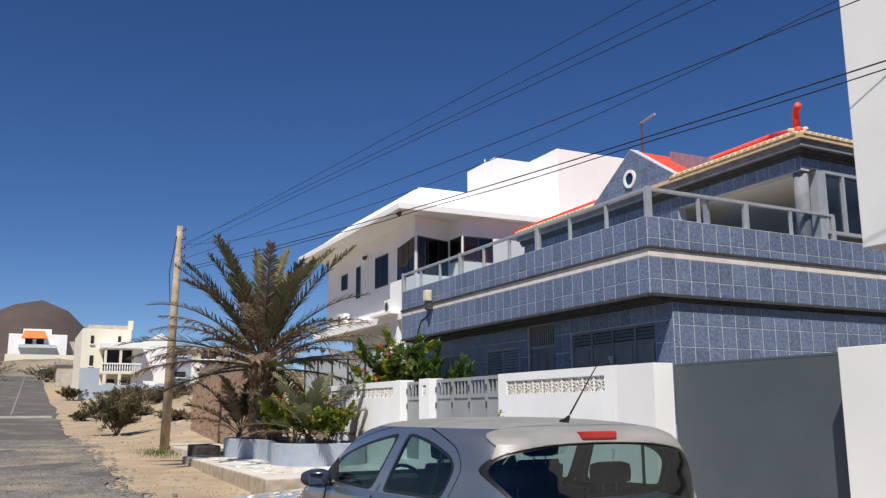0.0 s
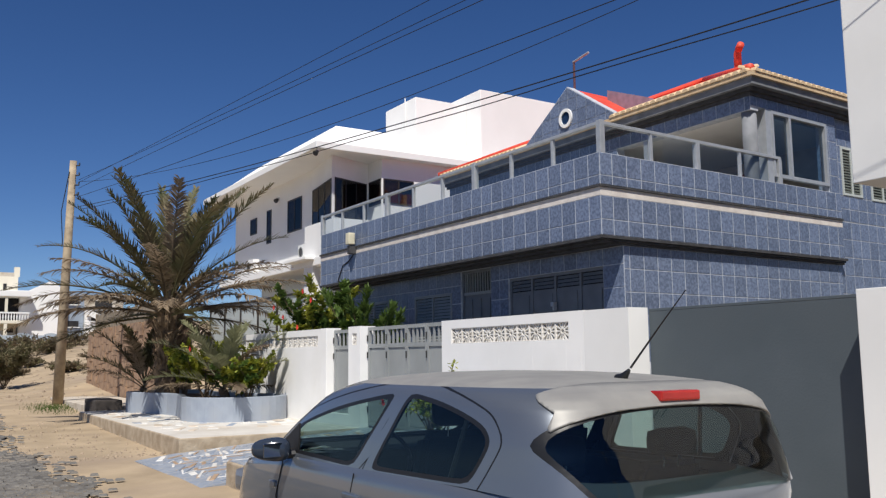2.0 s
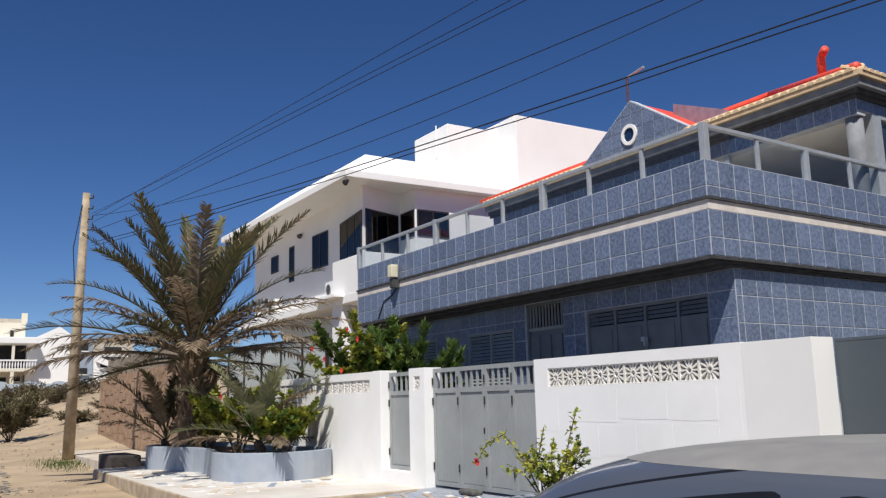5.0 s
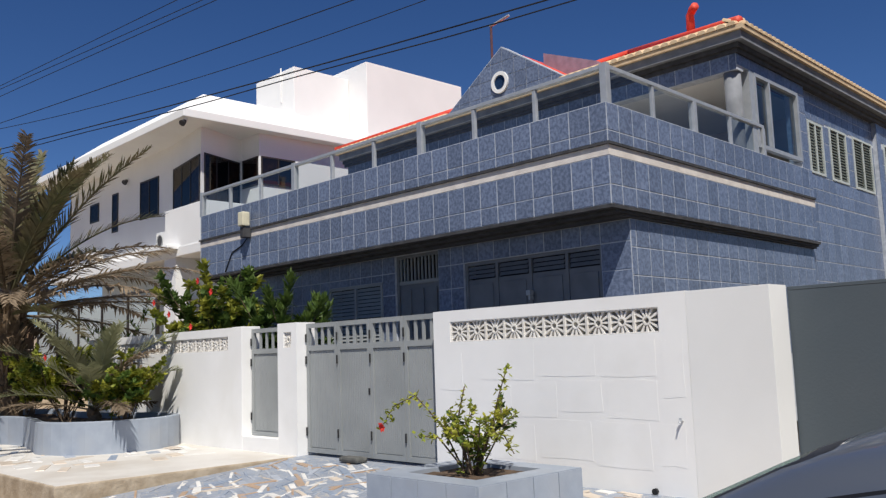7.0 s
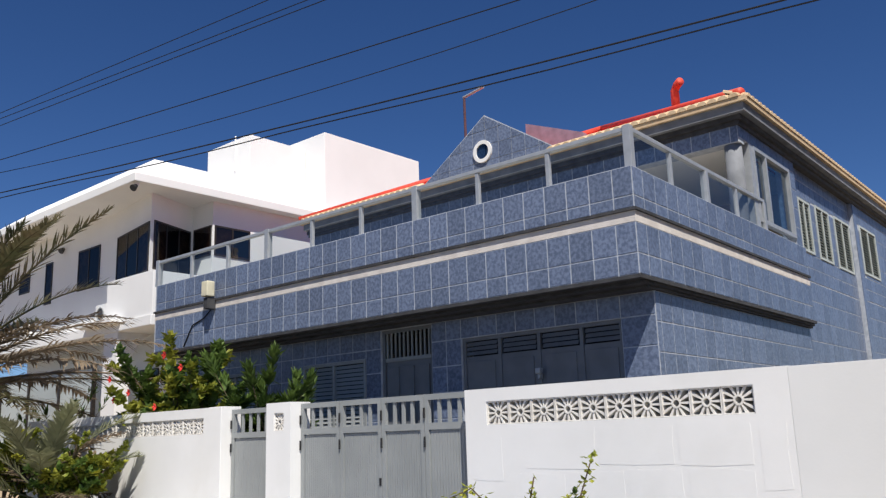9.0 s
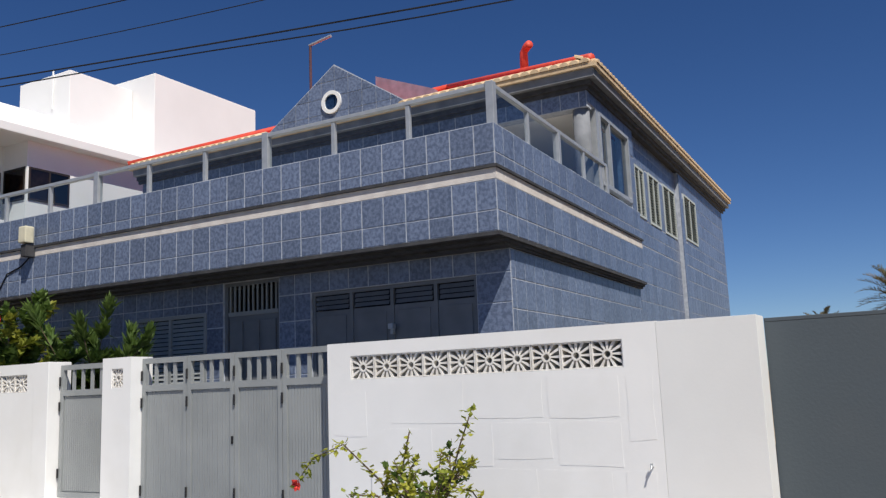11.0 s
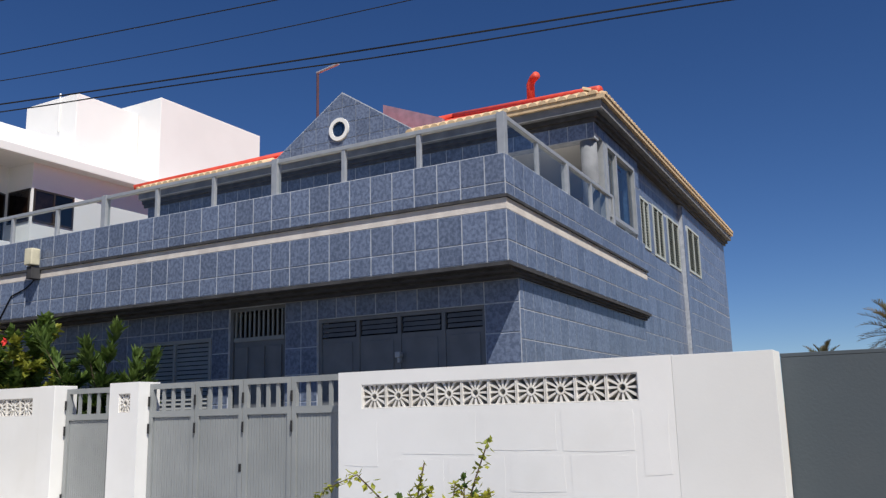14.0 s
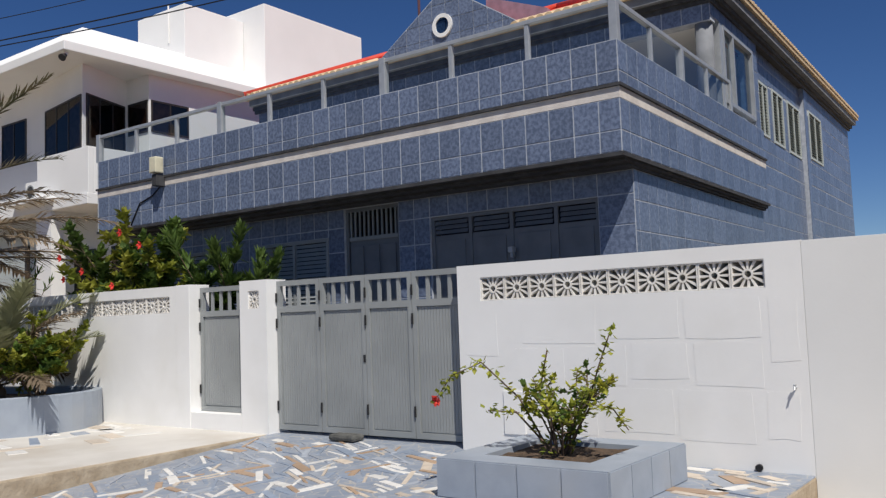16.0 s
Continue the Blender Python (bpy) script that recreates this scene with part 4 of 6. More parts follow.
for r, q in zip(grid, grid[1:]):
    for k in range(len(gx) - 1):
        bm.faces.new((r[k], r[k + 1], q[k + 1], q[k]))
m_slope = mat("scrub_slope", (0.30, 0.24, 0.175), (0.21, 0.17, 0.12), scale=0.12, rough=1.0, bump=0.5, bump_scale=1.5, stain=(0.10, 0.095, 0.06), stain_scale=0.16)
thing("rise_of_ground", bm, m_slope, "dusty slope with dry scrub", "ground", kind="structure", smooth=True)

m_cream = mat("cream_render", (0.78, 0.73, 0.60), (0.72, 0.67, 0.55), scale=0.5, rough=0.85)
m_bluegrey = mat("blue_grey_render", (0.28, 0.33, 0.40), (0.23, 0.28, 0.35), scale=0.6, rough=0.85)
m_orange = mat("orange_tiles", (0.70, 0.22, 0.06), scale=3, rough=0.8)
ap = root("apartment_house", (9, 86, 2.2), "cream and white stepped house with balconies", "house")
part("cream_wall", boxes((4.2, 80, 2.0, 8.2, 92, 8.5), bevel=0.03), m_cream, ap)
part("roof_room", boxes((4.9, 84, 8.5, 8.6, 91, 9.2)), M_CONC, ap)
part("chimney", boxes((7.9, 80.0, 8.5, 8.3, 80.5, 9.3)), m_cream, ap)
part("white_wall", prism(bmesh.new(), [(8.3, 79.0, 2.0), (11.7, 79.0, 2.0), (11.7, 79.0, 7.4), (10.6, 79.0, 8.2), (8.3, 79.0, 7.0)], (0, 10, 0)), M_WHITE_HOUSE, ap)
part("blue_wall", boxes((11.74, 79.6, 2.0, 13.3, 90, 7.3)), m_bluegrey, ap)
part("stair_wall", boxes((13.34, 79, 2.0, 16.2, 89, 5.9)), M_WHITE_HOUSE, ap)
part("top_room", boxes((13.4, 82, 5.9, 17, 89, 7.3)), M_CONC, ap)
part("balcony_slab", boxes((5.7, 77.6, 4.55, 8.9, 80, 4.8), bevel=0.02), m_cream, ap)
part("canopy", boxes((5.6, 77.5, 6.7, 8.95, 80, 7.2), bevel=0.05), M_WHITE_HOUSE, ap)
# shade of the recess painted as a near-black panel on the wall
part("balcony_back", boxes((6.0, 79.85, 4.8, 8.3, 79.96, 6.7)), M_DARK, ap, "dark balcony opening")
bal = part("balustrade", boxes((5.7, 77.62, 5.35, 8.9, 77.78, 5.47)), M_WHITE_HOUSE, ap)
for k in range(16):
    part("baluster", tube(bmesh.new(), [(5.8 + k * 0.2, 77.7, 4.8), (5.8 + k * 0.2, 77.7, 5.06), (5.8 + k * 0.2, 77.7, 5.35)], [0.035, 0.06, 0.035], 6), M_WHITE_HOUSE, bal)
for x, y in ((6.0, 77.7), (7.2, 77.7)):
    part("column", boxes((x - 0.12, y - 0.1, 2.0, x + 0.12, y + 0.1, 4.54)), m_cream, ap)
    part("column", boxes((x - 0.1, y - 0.08, 5.48, x + 0.1, y + 0.1, 6.7)), m_cream, ap)
for x0, z0, x1, z1, y in ((4.9, 7.2, 5.15, 7.9, 79.98), (7.1, 7.2, 7.35, 7.9, 79.98), (4.9, 5.3, 5.2, 6.2, 79.98), (6.4, 3.0, 7.0, 4.2, 79.98), (7.4, 3.9, 8.0, 4.3, 79.98), (12.0, 6.3, 12.9, 7.0, 79.58), (12.0, 4.4, 12.9, 4.9, 79.58), (14.6, 6.2, 16.0, 6.8, 81.98), (13.8, 4.9, 15.5, 5.8, 78.98)):
    w = part("window", boxes((x0, y - 0.04, z0, x1, y + 0.01, z1)), M_DARK, ap)
    part("sill", boxes((x0 - 0.08, y - 0.12, z0 - 0.08, x1 + 0.08, y + 0.01, z0 - 0.005)), M_WHITE_HOUSE, w)
st = prism(bmesh.new(), [(13.4, 78.7, 5.9), (15.0, 78.7, 5.2), (16.2, 78.7, 5.2), (16.2, 78.7, 4.7), (15.0, 78.7, 4.7), (13.4, 78.7, 5.4)], (0, 0.25, 0))
part("stair_rail", st, M_WHITE_HOUSE, ap)
gw = root("wall_garden", (10, 75, 2), "long pale blue-grey garden wall with a wavy top", "wall", kind="structure")
bm = boxes((5.42, 75.0, 1.0, 17, 75.3, 3.55), (3.95, 75.0, 1.0, 5.415, 75.35, 4.9))
for k in range(6):
    x = 6.2 + k * 2.0
    prism(bm, [(x + 0.5 * math.cos(math.pi * j / 8), 75.0, 3.55 + 0.18 * math.sin(math.pi * j / 8)) for j in range(9)], (0, 0.3, 0))
part("wall", bm, mat("pale_blue_render", (0.40, 0.46, 0.52), (0.34, 0.40, 0.46), scale=0.6, rough=0.85), gw)

fh = root("villa", (1, 172, 11), "white villa with an orange awning on the slope", "house")
part("wall", boxes((-4.2, 168, 9.0, 5.2, 178, 13.4), bevel=0.05), M_WHITE_HOUSE, fh)
part("upper_room", boxes((-2.0, 169, 13.4, 2.6, 176, 14.4), bevel=0.05), M_WHITE_HOUSE, fh)
part("awning", prism(bmesh.new(), [(-2.2, 166.6, 12.6), (1.9, 166.6, 12.6), (1.5, 168, 14.0), (-1.8, 168, 14.0)], (0, 0.1, -0.12)), m_orange, fh, "orange awning")
part("balcony", boxes((-2.6, 166.5, 10.9, 3.4, 168, 11.5)), mat("pale_blue_wall", (0.6, 0.68, 0.74), scale=1), fh)
part("terrace_wall", boxes((-4.5, 164, 8.0, 6.5, 164.5, 9.6)), m_cream, fh)
part("side_room", boxes((5.3, 170, 9, 7.6, 176, 12.4)), M_CONC, fh)
for x in (-1.6, 0.2):
    part("window", boxes((x, 167.9, 11.6, x + 1.2, 168.02, 12.7)), M_DARK, fh)
fh.location += Vector((1.2, 0, 1.5))
sh_shift = Vector((-1.4, 0, 1.3))
sh = root("roadside_shed", (5, 100, 3), "low grey shed beside the road", "shed")
part("wall", boxes((4.4, 98, 2.0, 7.6, 102, 4.9)), M_CONC, sh)
part("roof", boxes((4.2, 97.8, 4.9, 7.8, 102.2, 5.05)), M_GREY, sh)
sh.location += sh_shift
fc = root("parked_car", (1.3, 96, rise(96)), "small white car parked far up the road", "car")
zc = rise(96)
body = prism(bmesh.new(), [(0.5, 94.2, zc + 0.3), (0.5, 98.2, zc + 0.3), (0.5, 98.2, zc + 0.8), (0.5, 97.2, zc + 0.95), (0.5, 96.6, zc + 1.45), (0.5, 94.8, zc + 1.45), (0.5, 94.2, zc + 0.95)], (1.7, 0, 0))
part("body", body, M_WHITE, fc)
part("rear_window", boxes((0.65, 94.12, zc + 0.98, 2.05, 94.3, zc + 1.35)), M_DARK, fc)
for x in (0.5, 2.05):
    for y in (95.0, 97.4):
        part("wheel", tube(bmesh.new(), [(x, y, zc + 0.3), (x + 0.18, y, zc + 0.3)], 0.3, 14), M_WIRE, fc)
fc.location += Vector((1.1, 30, rise(126) - rise(96)))

# ---- parked hatchback ----
CX, CR = 3.01, 3.98           # middle of the car and its rear end


def paint(name, colour):
    m = mat(name, colour, tuple(c * 0.93 for c in colour), scale=1.5, rough=0.34, metal=0.55, bump=0.0)
    b = m.node_tree.nodes["Principled BSDF"]
    b.inputs["Coat Weight"].default_value, b.inputs["Coat Roughness"].default_value = 1.0, 0.05
    return m


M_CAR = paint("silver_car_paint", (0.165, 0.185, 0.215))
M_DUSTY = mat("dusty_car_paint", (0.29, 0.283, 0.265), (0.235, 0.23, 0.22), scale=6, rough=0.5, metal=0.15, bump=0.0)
M_CARGLASS = glass("car_glass", tint=(0.60, 0.74, 0.72), clear=0.80, gloss=0.16)
M_BLACK = mat("black_plastic", (0.010, 0.010, 0.011), scale=6, rough=0.45, bump=0.05)
M_SEAT = mat("seat_cloth", (0.02, 0.021, 0.025), (0.013, 0.013, 0.016), scale=10, rough=0.95)
M_TYRE = mat("tyre", (0.02, 0.02, 0.02), scale=10, rough=0.9)
M_RIM = mat("rim", (0.5, 0.5, 0.52), scale=5, rough=0.35, metal=0.8, bump=0)
M_MIRROR = mat("mirror_cap", (0.03, 0.04, 0.06), scale=6, rough=0.15, bump=0)
car = root("hatchback_car", (CX, CR + 2, 0.0), "silver-grey small hatchback car parked at the roadside", "car")


def outline(z_row, count=96):
    """A ring of the car's shape: rear, front, half width, squareness and height; its points are evenly spaced."""
    y0, y1, w, n, z = z_row
    dense = 1600
    a = np.arange(dense + 1) * 2 * math.pi / dense
    c, s = np.cos(a), np.sin(a)
    x = w * np.sign(c) * np.abs(c) ** (2 / n)
    y = (y0 + y1) / 2 + (y1 - y0) / 2 * np.sign(s) * np.abs(s) ** (2 / n)
    run = np.concatenate(([0], np.cumsum(np.hypot(np.diff(x), np.diff(y)))))
    at = np.arange(count) * run[-1] / count
    return [(float(p), float(q), z) for p, q in zip(np.interp(at, run, x), np.interp(at, run, y))]


def wedge(y, z):
    """The waist line falls towards the front."""
    return z - 0.02 * (y - 1.6) * min(1.0, max(0.0, (1.45 - z) / 0.5)) * min(1.0, max(0.0, z - 0.5) / 0.3) * min(1.0, max(0.0, (y - 0.15) / 0.5))


def hood(y, z):
    """The bonnet falls away in front of the screen."""
    z = wedge(y, z)
    return z if y < 2.55 else z - (z - 0.2) * 0.20 * ((y - 2.55) / 1.42) ** 1.4


def inside(poly, p, q):
    """How far (p, q) lies inside a convex outline, with softened corners."""
    total = 0.0
    for (a0, b0), (a1, b1) in zip(poly, poly[1:] + poly[:1]):
        n = math.hypot(a1 - a0, b1 - b0)
        d = ((a1 - a0) * (q - b0) - (b1 - b0) * (p - a0)) / n
        total += math.exp(min(60.0, -55.0 * d))
    return -math.log(total) / 55.0


FRONT_W = [(2.82, 0.965), (2.60, 1.12), (2.20, 1.235), (1.97, 1.283), (1.70, 1.325), (1.37, 1.358), (1.72, 0.955)]
REAR_W = [(1.53, 0.962), (1.25, 1.356), (0.97, 1.337), (0.75, 1.295), (0.57, 1.235), (0.52, 1.17), (0.64, 0.985)]
BACK_W = [(-0.57, 0.93), (0.57, 0.93), (0.742, 1.165), (0.675, 1.25), (0.52, 1.298), (0.30, 1.322), (-0.30, 1.322), (-0.52, 1.298), (-0.675, 1.25), (-0.742, 1.165)]
SCREEN_W = [(-0.72, 0.96), (0.72, 0.96), (0.60, 1.345), (0.30, 1.375), (-0.30, 1.375), (-0.60, 1.345)]


def opening(x, y, z):
    """Which window a place is nearest to the inside of, and how far inside."""
    side = abs(x) - 0.40
    return max((min(inside(FRONT_W, y, z), side), "front_side_window"), (min(inside(REAR_W, y, z), side), "rear_side_window"),
               (min(inside(BACK_W, x, z), 0.34 - y), "rear_window"), (min(inside(SCREEN_W, x, z), y - 1.9), "windscreen"))


def loft(rows, keep=None, warp=None, close_top=False, count=96):
    bm = bmesh.new()
    rings = []
    for row in rows:
        rings.append([bm.verts.new((CX + x, CR + y, warp(y, z) if warp else z)) for x, y, z in outline(row, count)])
    n = len(rings[0])
    for i in range(len(rings) - 1):
        for k in range(n):
            q = (rings[i][k], rings[i][(k + 1) % n], rings[i + 1][(k + 1) % n], rings[i + 1][k])
            c = sum((v.co for v in q), Vector()) / 4
            if keep is None or keep(c.x - CX, c.y - CR, c.z):
                bm.faces.new(q)
    if close_top:
        bm.faces.new(rings[-1])
    for v in [v for v in bm.verts if not v.link_faces]:
        bm.verts.remove(v)
    return bm


def cut_cabin(rows, count=168):
    """The cabin's skin, cut along the window lines into paint, black seals and panes."""
    rings = [[Vector((x, y, wedge(y, z))) for x, y, z in outline(row, count)] for row in rows]
    out = {}

    def add(name, poly):
        bm, seen = out.setdefault(name, (bmesh.new(), {}))
        vs = []
        for p in poly:
            key = (round(p.x, 5), round(p.y, 5), round(p.z, 5))
            if key not in seen:
                seen[key] = bm.verts.new((CX + p.x, CR + p.y, p.z))
            if seen[key] not in vs:
                vs.append(seen[key])
        if len(vs) > 2 and bm.faces.get(vs) is None:
            bm.faces.new(vs)

    def split(poly, level):
        lo, hi = [], []
        for (p, d), (q, e) in zip(poly, poly[1:] + poly[:1]):
            (hi if d >= level else lo).append((p, d))
            if (d - level) * (e - level) < 0:
                t = (level - d) / (e - d)
                m = (p.lerp(q, t), level)
                lo.append(m)
                hi.append(m)
        return lo, hi
    for r, q in zip(rings, rings[1:]):
        for k in range(count):
            quad = [r[k], r[(k + 1) % count], q[(k + 1) % count], q[k]]
            for t in ((0, 1, 2), (0, 2, 3)):
                vals = [(quad[j], opening(*quad[j])) for j in t]
                name = max(v[1] for v in vals)[1]
                if name.endswith("side_window"):
                    name += "_a" if quad[0].x < 0 else "_b"
                lo, hi = split([(p, v[0]) for p, v in vals], 0.0)
                if len(lo) > 2 and "side" in name:          # the joint round the doors
                    lo, near = split(lo, -0.062)
                    gap, near = split(near, -0.054) if len(near) > 2 else ([], [])
                    if len(gap) > 2:
                        add("joint_" + name, [p for p, d in gap])
                    if len(near) > 2:
                        add("paint", [p for p, d in near])
                if len(lo) > 2:
                    add("paint", [p for p, d in lo])
                if len(hi) > 2:
                    lo, hi = split(hi, 0.021)
                    if len(lo) > 2:
                        add("seal_" + name, [p for p, d in lo])
                    if len(hi) > 2:
                        add(name, [p for p, d in hi])
    return {k: v[0] for k, v in out.items()}


LOW = [(0.12, 3.86, 0.74, 5, 0.20), (0.03, 3.95, 0.80, 5, 0.30), (0.0, 3.97, 0.835, 5, 0.45), (0.0, 3.95, 0.85, 5, 0.62), (0.04, 3.92, 0.848, 5, 0.78), (0.04, 3.85, 0.838, 5.4, 0.90), (0.05, 3.75, 0.818, 5.8, 0.955)]
TOPL = [(0.10, 3.6, 0.77, 5, 0.965), (0.15, 3.3, 0.68, 5, 0.985), (0.2, 2.95, 0.60, 5, 1.0)]
body = part("body", loft(LOW + TOPL, lambda x, y, z: not (0.3 < y < 2.4 and abs(x) < 0.75 and z > 0.9), hood), M_CAR, car, smooth=True)
CAB = [(0.05, 3.30, 0.815, 6, 0.955), (0.07, 3.12, 0.80, 6, 1.03), (0.10, 2.96, 0.787, 6.3, 1.10), (0.125, 2.80, 0.773, 6.8, 1.165), (0.16, 2.63, 0.758, 6.6, 1.24), (0.195, 2.50, 0.744, 6.2, 1.30), (0.225, 2.42, 0.732, 5.4, 1.335), (0.265, 2.34, 0.715, 4.4, 1.365), (0.31, 2.28, 0.69, 3.8, 1.385)]
cab = []
for r, q in zip(CAB, CAB[1:]):
    for s in range(3):
        cab.append(tuple(a + (b - a) * s / 3 for a, b in zip(r, q)))
cab.append(CAB[-1])
ROOF = [CAB[-1], (0.38, 2.22, 0.655, 3.5, 1.400), (0.52, 2.12, 0.58, 3.2, 1.416), (0.70, 1.98, 0.47, 3, 1.430), (0.92, 1.80, 0.32, 2.7, 1.440), (1.15, 1.6, 0.13, 2.5, 1.445)]


skins = cut_cabin(cab)
for k, b in skins.items():
    black = k.startswith(("joint", "seal"))
    nm = "cabin" if k == "paint" else "door_joint" if k.startswith("joint") else "window_seal" if black else k.replace("_a", "").replace("_b", "")
    part(nm, b, M_CAR if k == "paint" else M_BLACK if black else M_CARGLASS, car, smooth=True)
lining = cut_cabin([(r[0] + 0.03, r[1] - 0.03, r[2] - 0.03, r[3], r[4] - 0.004) for r in cab])
part("lining", lining["paint"], M_SEAT, car, "dark lining of the pillars and doors", smooth=True)
for k, b in lining.items():
    if k != "paint":
        b.free()
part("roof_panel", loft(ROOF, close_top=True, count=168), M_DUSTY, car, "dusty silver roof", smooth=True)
part("headliner", loft([(r[0] + 0.05, r[1] - 0.05, max(0.03, r[2] - 0.04), r[3], r[4] - 0.03) for r in ROOF], close_top=True), M_SEAT, car, "dark roof lining")


def brow(p):
    """How far a place lies within the spoiler: over the rear window and down its sides to a point."""
    return min(0.262 + 0.135 * min(1.0, max(0.0, (p.z - 1.30) / 0.065)) - p.y, 0.006 - inside(BACK_W, p.x, p.z), (p.z - 1.155) * 0.6)


rim = []
for r, q in zip(CAB[3:], CAB[4:]):
    for s in range(6):
        row = [a + (b - a) * s / 6 for a, b in zip(r, q)]
        lip = 0.026 * max(0.0, (row[4] - 1.25) / 0.135) * (1 - max(0.0, (row[4] - 1.345) / 0.04))
        rim.append((row[0] - 0.006 - lip, row[1], row[2] + 0.002, row[3], row[4] + 0.004))
rim += [(0.31, 2.28, 0.69, 3.8, 1.391), (0.385, 2.22, 0.655, 3.5, 1.405)]
bm, seen = bmesh.new(), {}
rings = [[Vector((x, y, wedge(y, z))) for x, y, z in outline(row, 300)] for row in rim]
for r, q in zip(rings, rings[1:]):
    for k in range(300):
        quad = [r[k], r[(k + 1) % 300], q[(k + 1) % 300], q[k]]
        for tri_ in ((0, 1, 2), (0, 2, 3)):
            corners = [(quad[j], brow(quad[j])) for j in tri_]
            kept = []
            for (p, d), (p2, e) in zip(corners, corners[1:] + corners[:1]):
                if d >= 0:
                    kept.append(p)
                if d * e < 0:
                    kept.append(p.lerp(p2, d / (d - e)))
            vs = []
            for p in kept:
                key = (round(p.x, 4), round(p.y, 4), round(p.z, 4))
                if key not in seen:
                    seen[key] = bm.verts.new((CX + p.x, CR + p.y, p.z))
                if seen[key] not in vs:
                    vs.append(seen[key])
            if len(vs) > 2 and bm.faces.get(vs) is None:
                bm.faces.new(vs)
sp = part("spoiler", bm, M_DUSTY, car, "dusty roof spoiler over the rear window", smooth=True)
thick = sp.modifiers.new("thickness", "SOLIDIFY")
thick.thickness, thick.offset = 0.012, -1.0
bl = part("brake_lamp", boxes((CX - 0.122, CR + 0.182, 1.326, CX + 0.122, CR + 0.27, 1.370), bevel=0.01), mat("red_lamp", (0.45, 0.02, 0.015), scale=5, rough=0.2, bump=0), car, "red high brake lamp")
an = part("aerial_foot", tube(bmesh.new(), [(CX, CR + 0.56, 1.408), (CX, CR + 0.53, 1.42), (CX, CR + 0.49, 1.455)], [0.03, 0.022, 0.008], 10), M_BLACK, car)
part("aerial", tube(bmesh.new(), [(CX, CR + 0.48, 1.465), (CX, CR + 0.30, 1.64), (CX, CR + 0.13, 1.80)], [0.006, 0.004, 0.0025], 6), M_BLACK, car, "black whip aerial")
for s in (-1, 1):
    egg = bmesh.new()
    bmesh.ops.create_uvsphere(egg, u_segments=20, v_segments=12, radius=1.0)
    for v in egg.verts:
        x, y, z = (math.copysign(abs(c) ** 0.72, c) for c in v.co)
        v.co = Vector((CX + s * (0.945 + 0.105 * x), CR + 2.56 + 0.075 * y * (1.0 - 0.25 * x) + 0.03 * x, 0.985 + 0.068 * z * (1 - 0.18 * x)))
    mi = part("door_mirror", egg, M_MIRROR, car, "dark glossy door mirror", smooth=True)
    part("mirror_arm", tube(bmesh.new(), [(CX + s * 0.79, CR + 2.52, 0.955), (CX + s * 0.89, CR + 2.55, 0.95)], 0.028, 8), M_BLACK, mi)
    part("mirror_glass", boxes((CX + s * 0.945 - 0.075, CR + 2.476, 0.945, CX + s * 0.945 + 0.07, CR + 2.486, 1.028), bevel=0.004), mat("mirror_glass", (0.35, 0.36, 0.38), scale=3, rough=0.04, metal=1.0, bump=0), mi)
    part("mirror_corner", prism(bmesh.new(), [(CX + s * 0.797, CR + 2.46, 0.972), (CX + s * 0.797, CR + 2.80, 0.972), (CX + s * 0.775, CR + 2.50, 1.135)], (s * 0.012, 0, 0)), M_BLACK, car, "black corner piece behind the mirror")
    part("tail_lamp", loft([(0.030, 3.92, 0.855, 5, 0.72), (0.038, 3.91, 0.853, 5, 0.79), (0.064, 3.86, 0.842, 5, 0.90)], lambda x, y, z, s=s: y < 0.24 and x * s > 0.60), bpy.data.materials["red_lamp"], car, smooth=True)
    part("head_lamp", boxes((CX + s * 0.60 - 0.14, CR + 3.55, 0.58, CX + s * 0.60 + 0.12, CR + 3.83, 0.74), bevel=0.05), M_RIM, car)
    for y in (0.62, 3.12):
        wh_ = part("wheel", tube(bmesh.new(), [(CX + s * 0.70, CR + y, 0.30), (CX + s * 0.875, CR + y, 0.30)], 0.30, 28), M_TYRE, car, smooth=False)
        part("rim", tube(bmesh.new(), [(CX + s * 0.86, CR + y, 0.30), (CX + s * 0.885, CR + y, 0.30)], 0.2, 20), M_RIM, wh_)
    for y in (1.42, 0.55):
        part("door_handle", boxes((CX + s * 0.845 - 0.02, CR + y + 0.15, 0.80, CX + s * 0.845 + 0.02, CR + y + 0.33, 0.83), bevel=0.008), M_CAR, car)
part("indicator", boxes((CX - 0.862, CR + 2.72, 0.74, CX - 0.84, CR + 2.80, 0.775), bevel=0.005), M_RIM, car)
part("bumper", loft([(-0.03, 0.5, 0.80, 5, 0.30), (-0.04, 0.5, 0.84, 5, 0.42), (-0.02, 0.5, 0.85, 5, 0.58)], lambda x, y, z: y < 0.3), M_CAR, car, smooth=True)
part("number_plate", boxes((CX - 0.26, CR - 0.055, 0.62, CX + 0.26, CR - 0.03, 0.73)), M_WHITE, car)
# inside
part("floor_tub", boxes((CX - 0.72, CR + 0.2, 0.25, CX + 0.72, CR + 2.9, 0.62)), M_SEAT, car)
part("door_lining", boxes((CX - 0.74, CR + 0.7, 0.62, CX - 0.68, CR + 2.4, 0.93)), M_SEAT, car)
part("door_lining", boxes((CX + 0.68, CR + 0.7, 0.62, CX + 0.74, CR + 2.4, 0.93)), M_SEAT, car)
part("dashboard", boxes((CX - 0.70, CR + 2.35, 0.60, CX + 0.70, CR + 3.05, 0.96), bevel=0.05), M_SEAT, car)
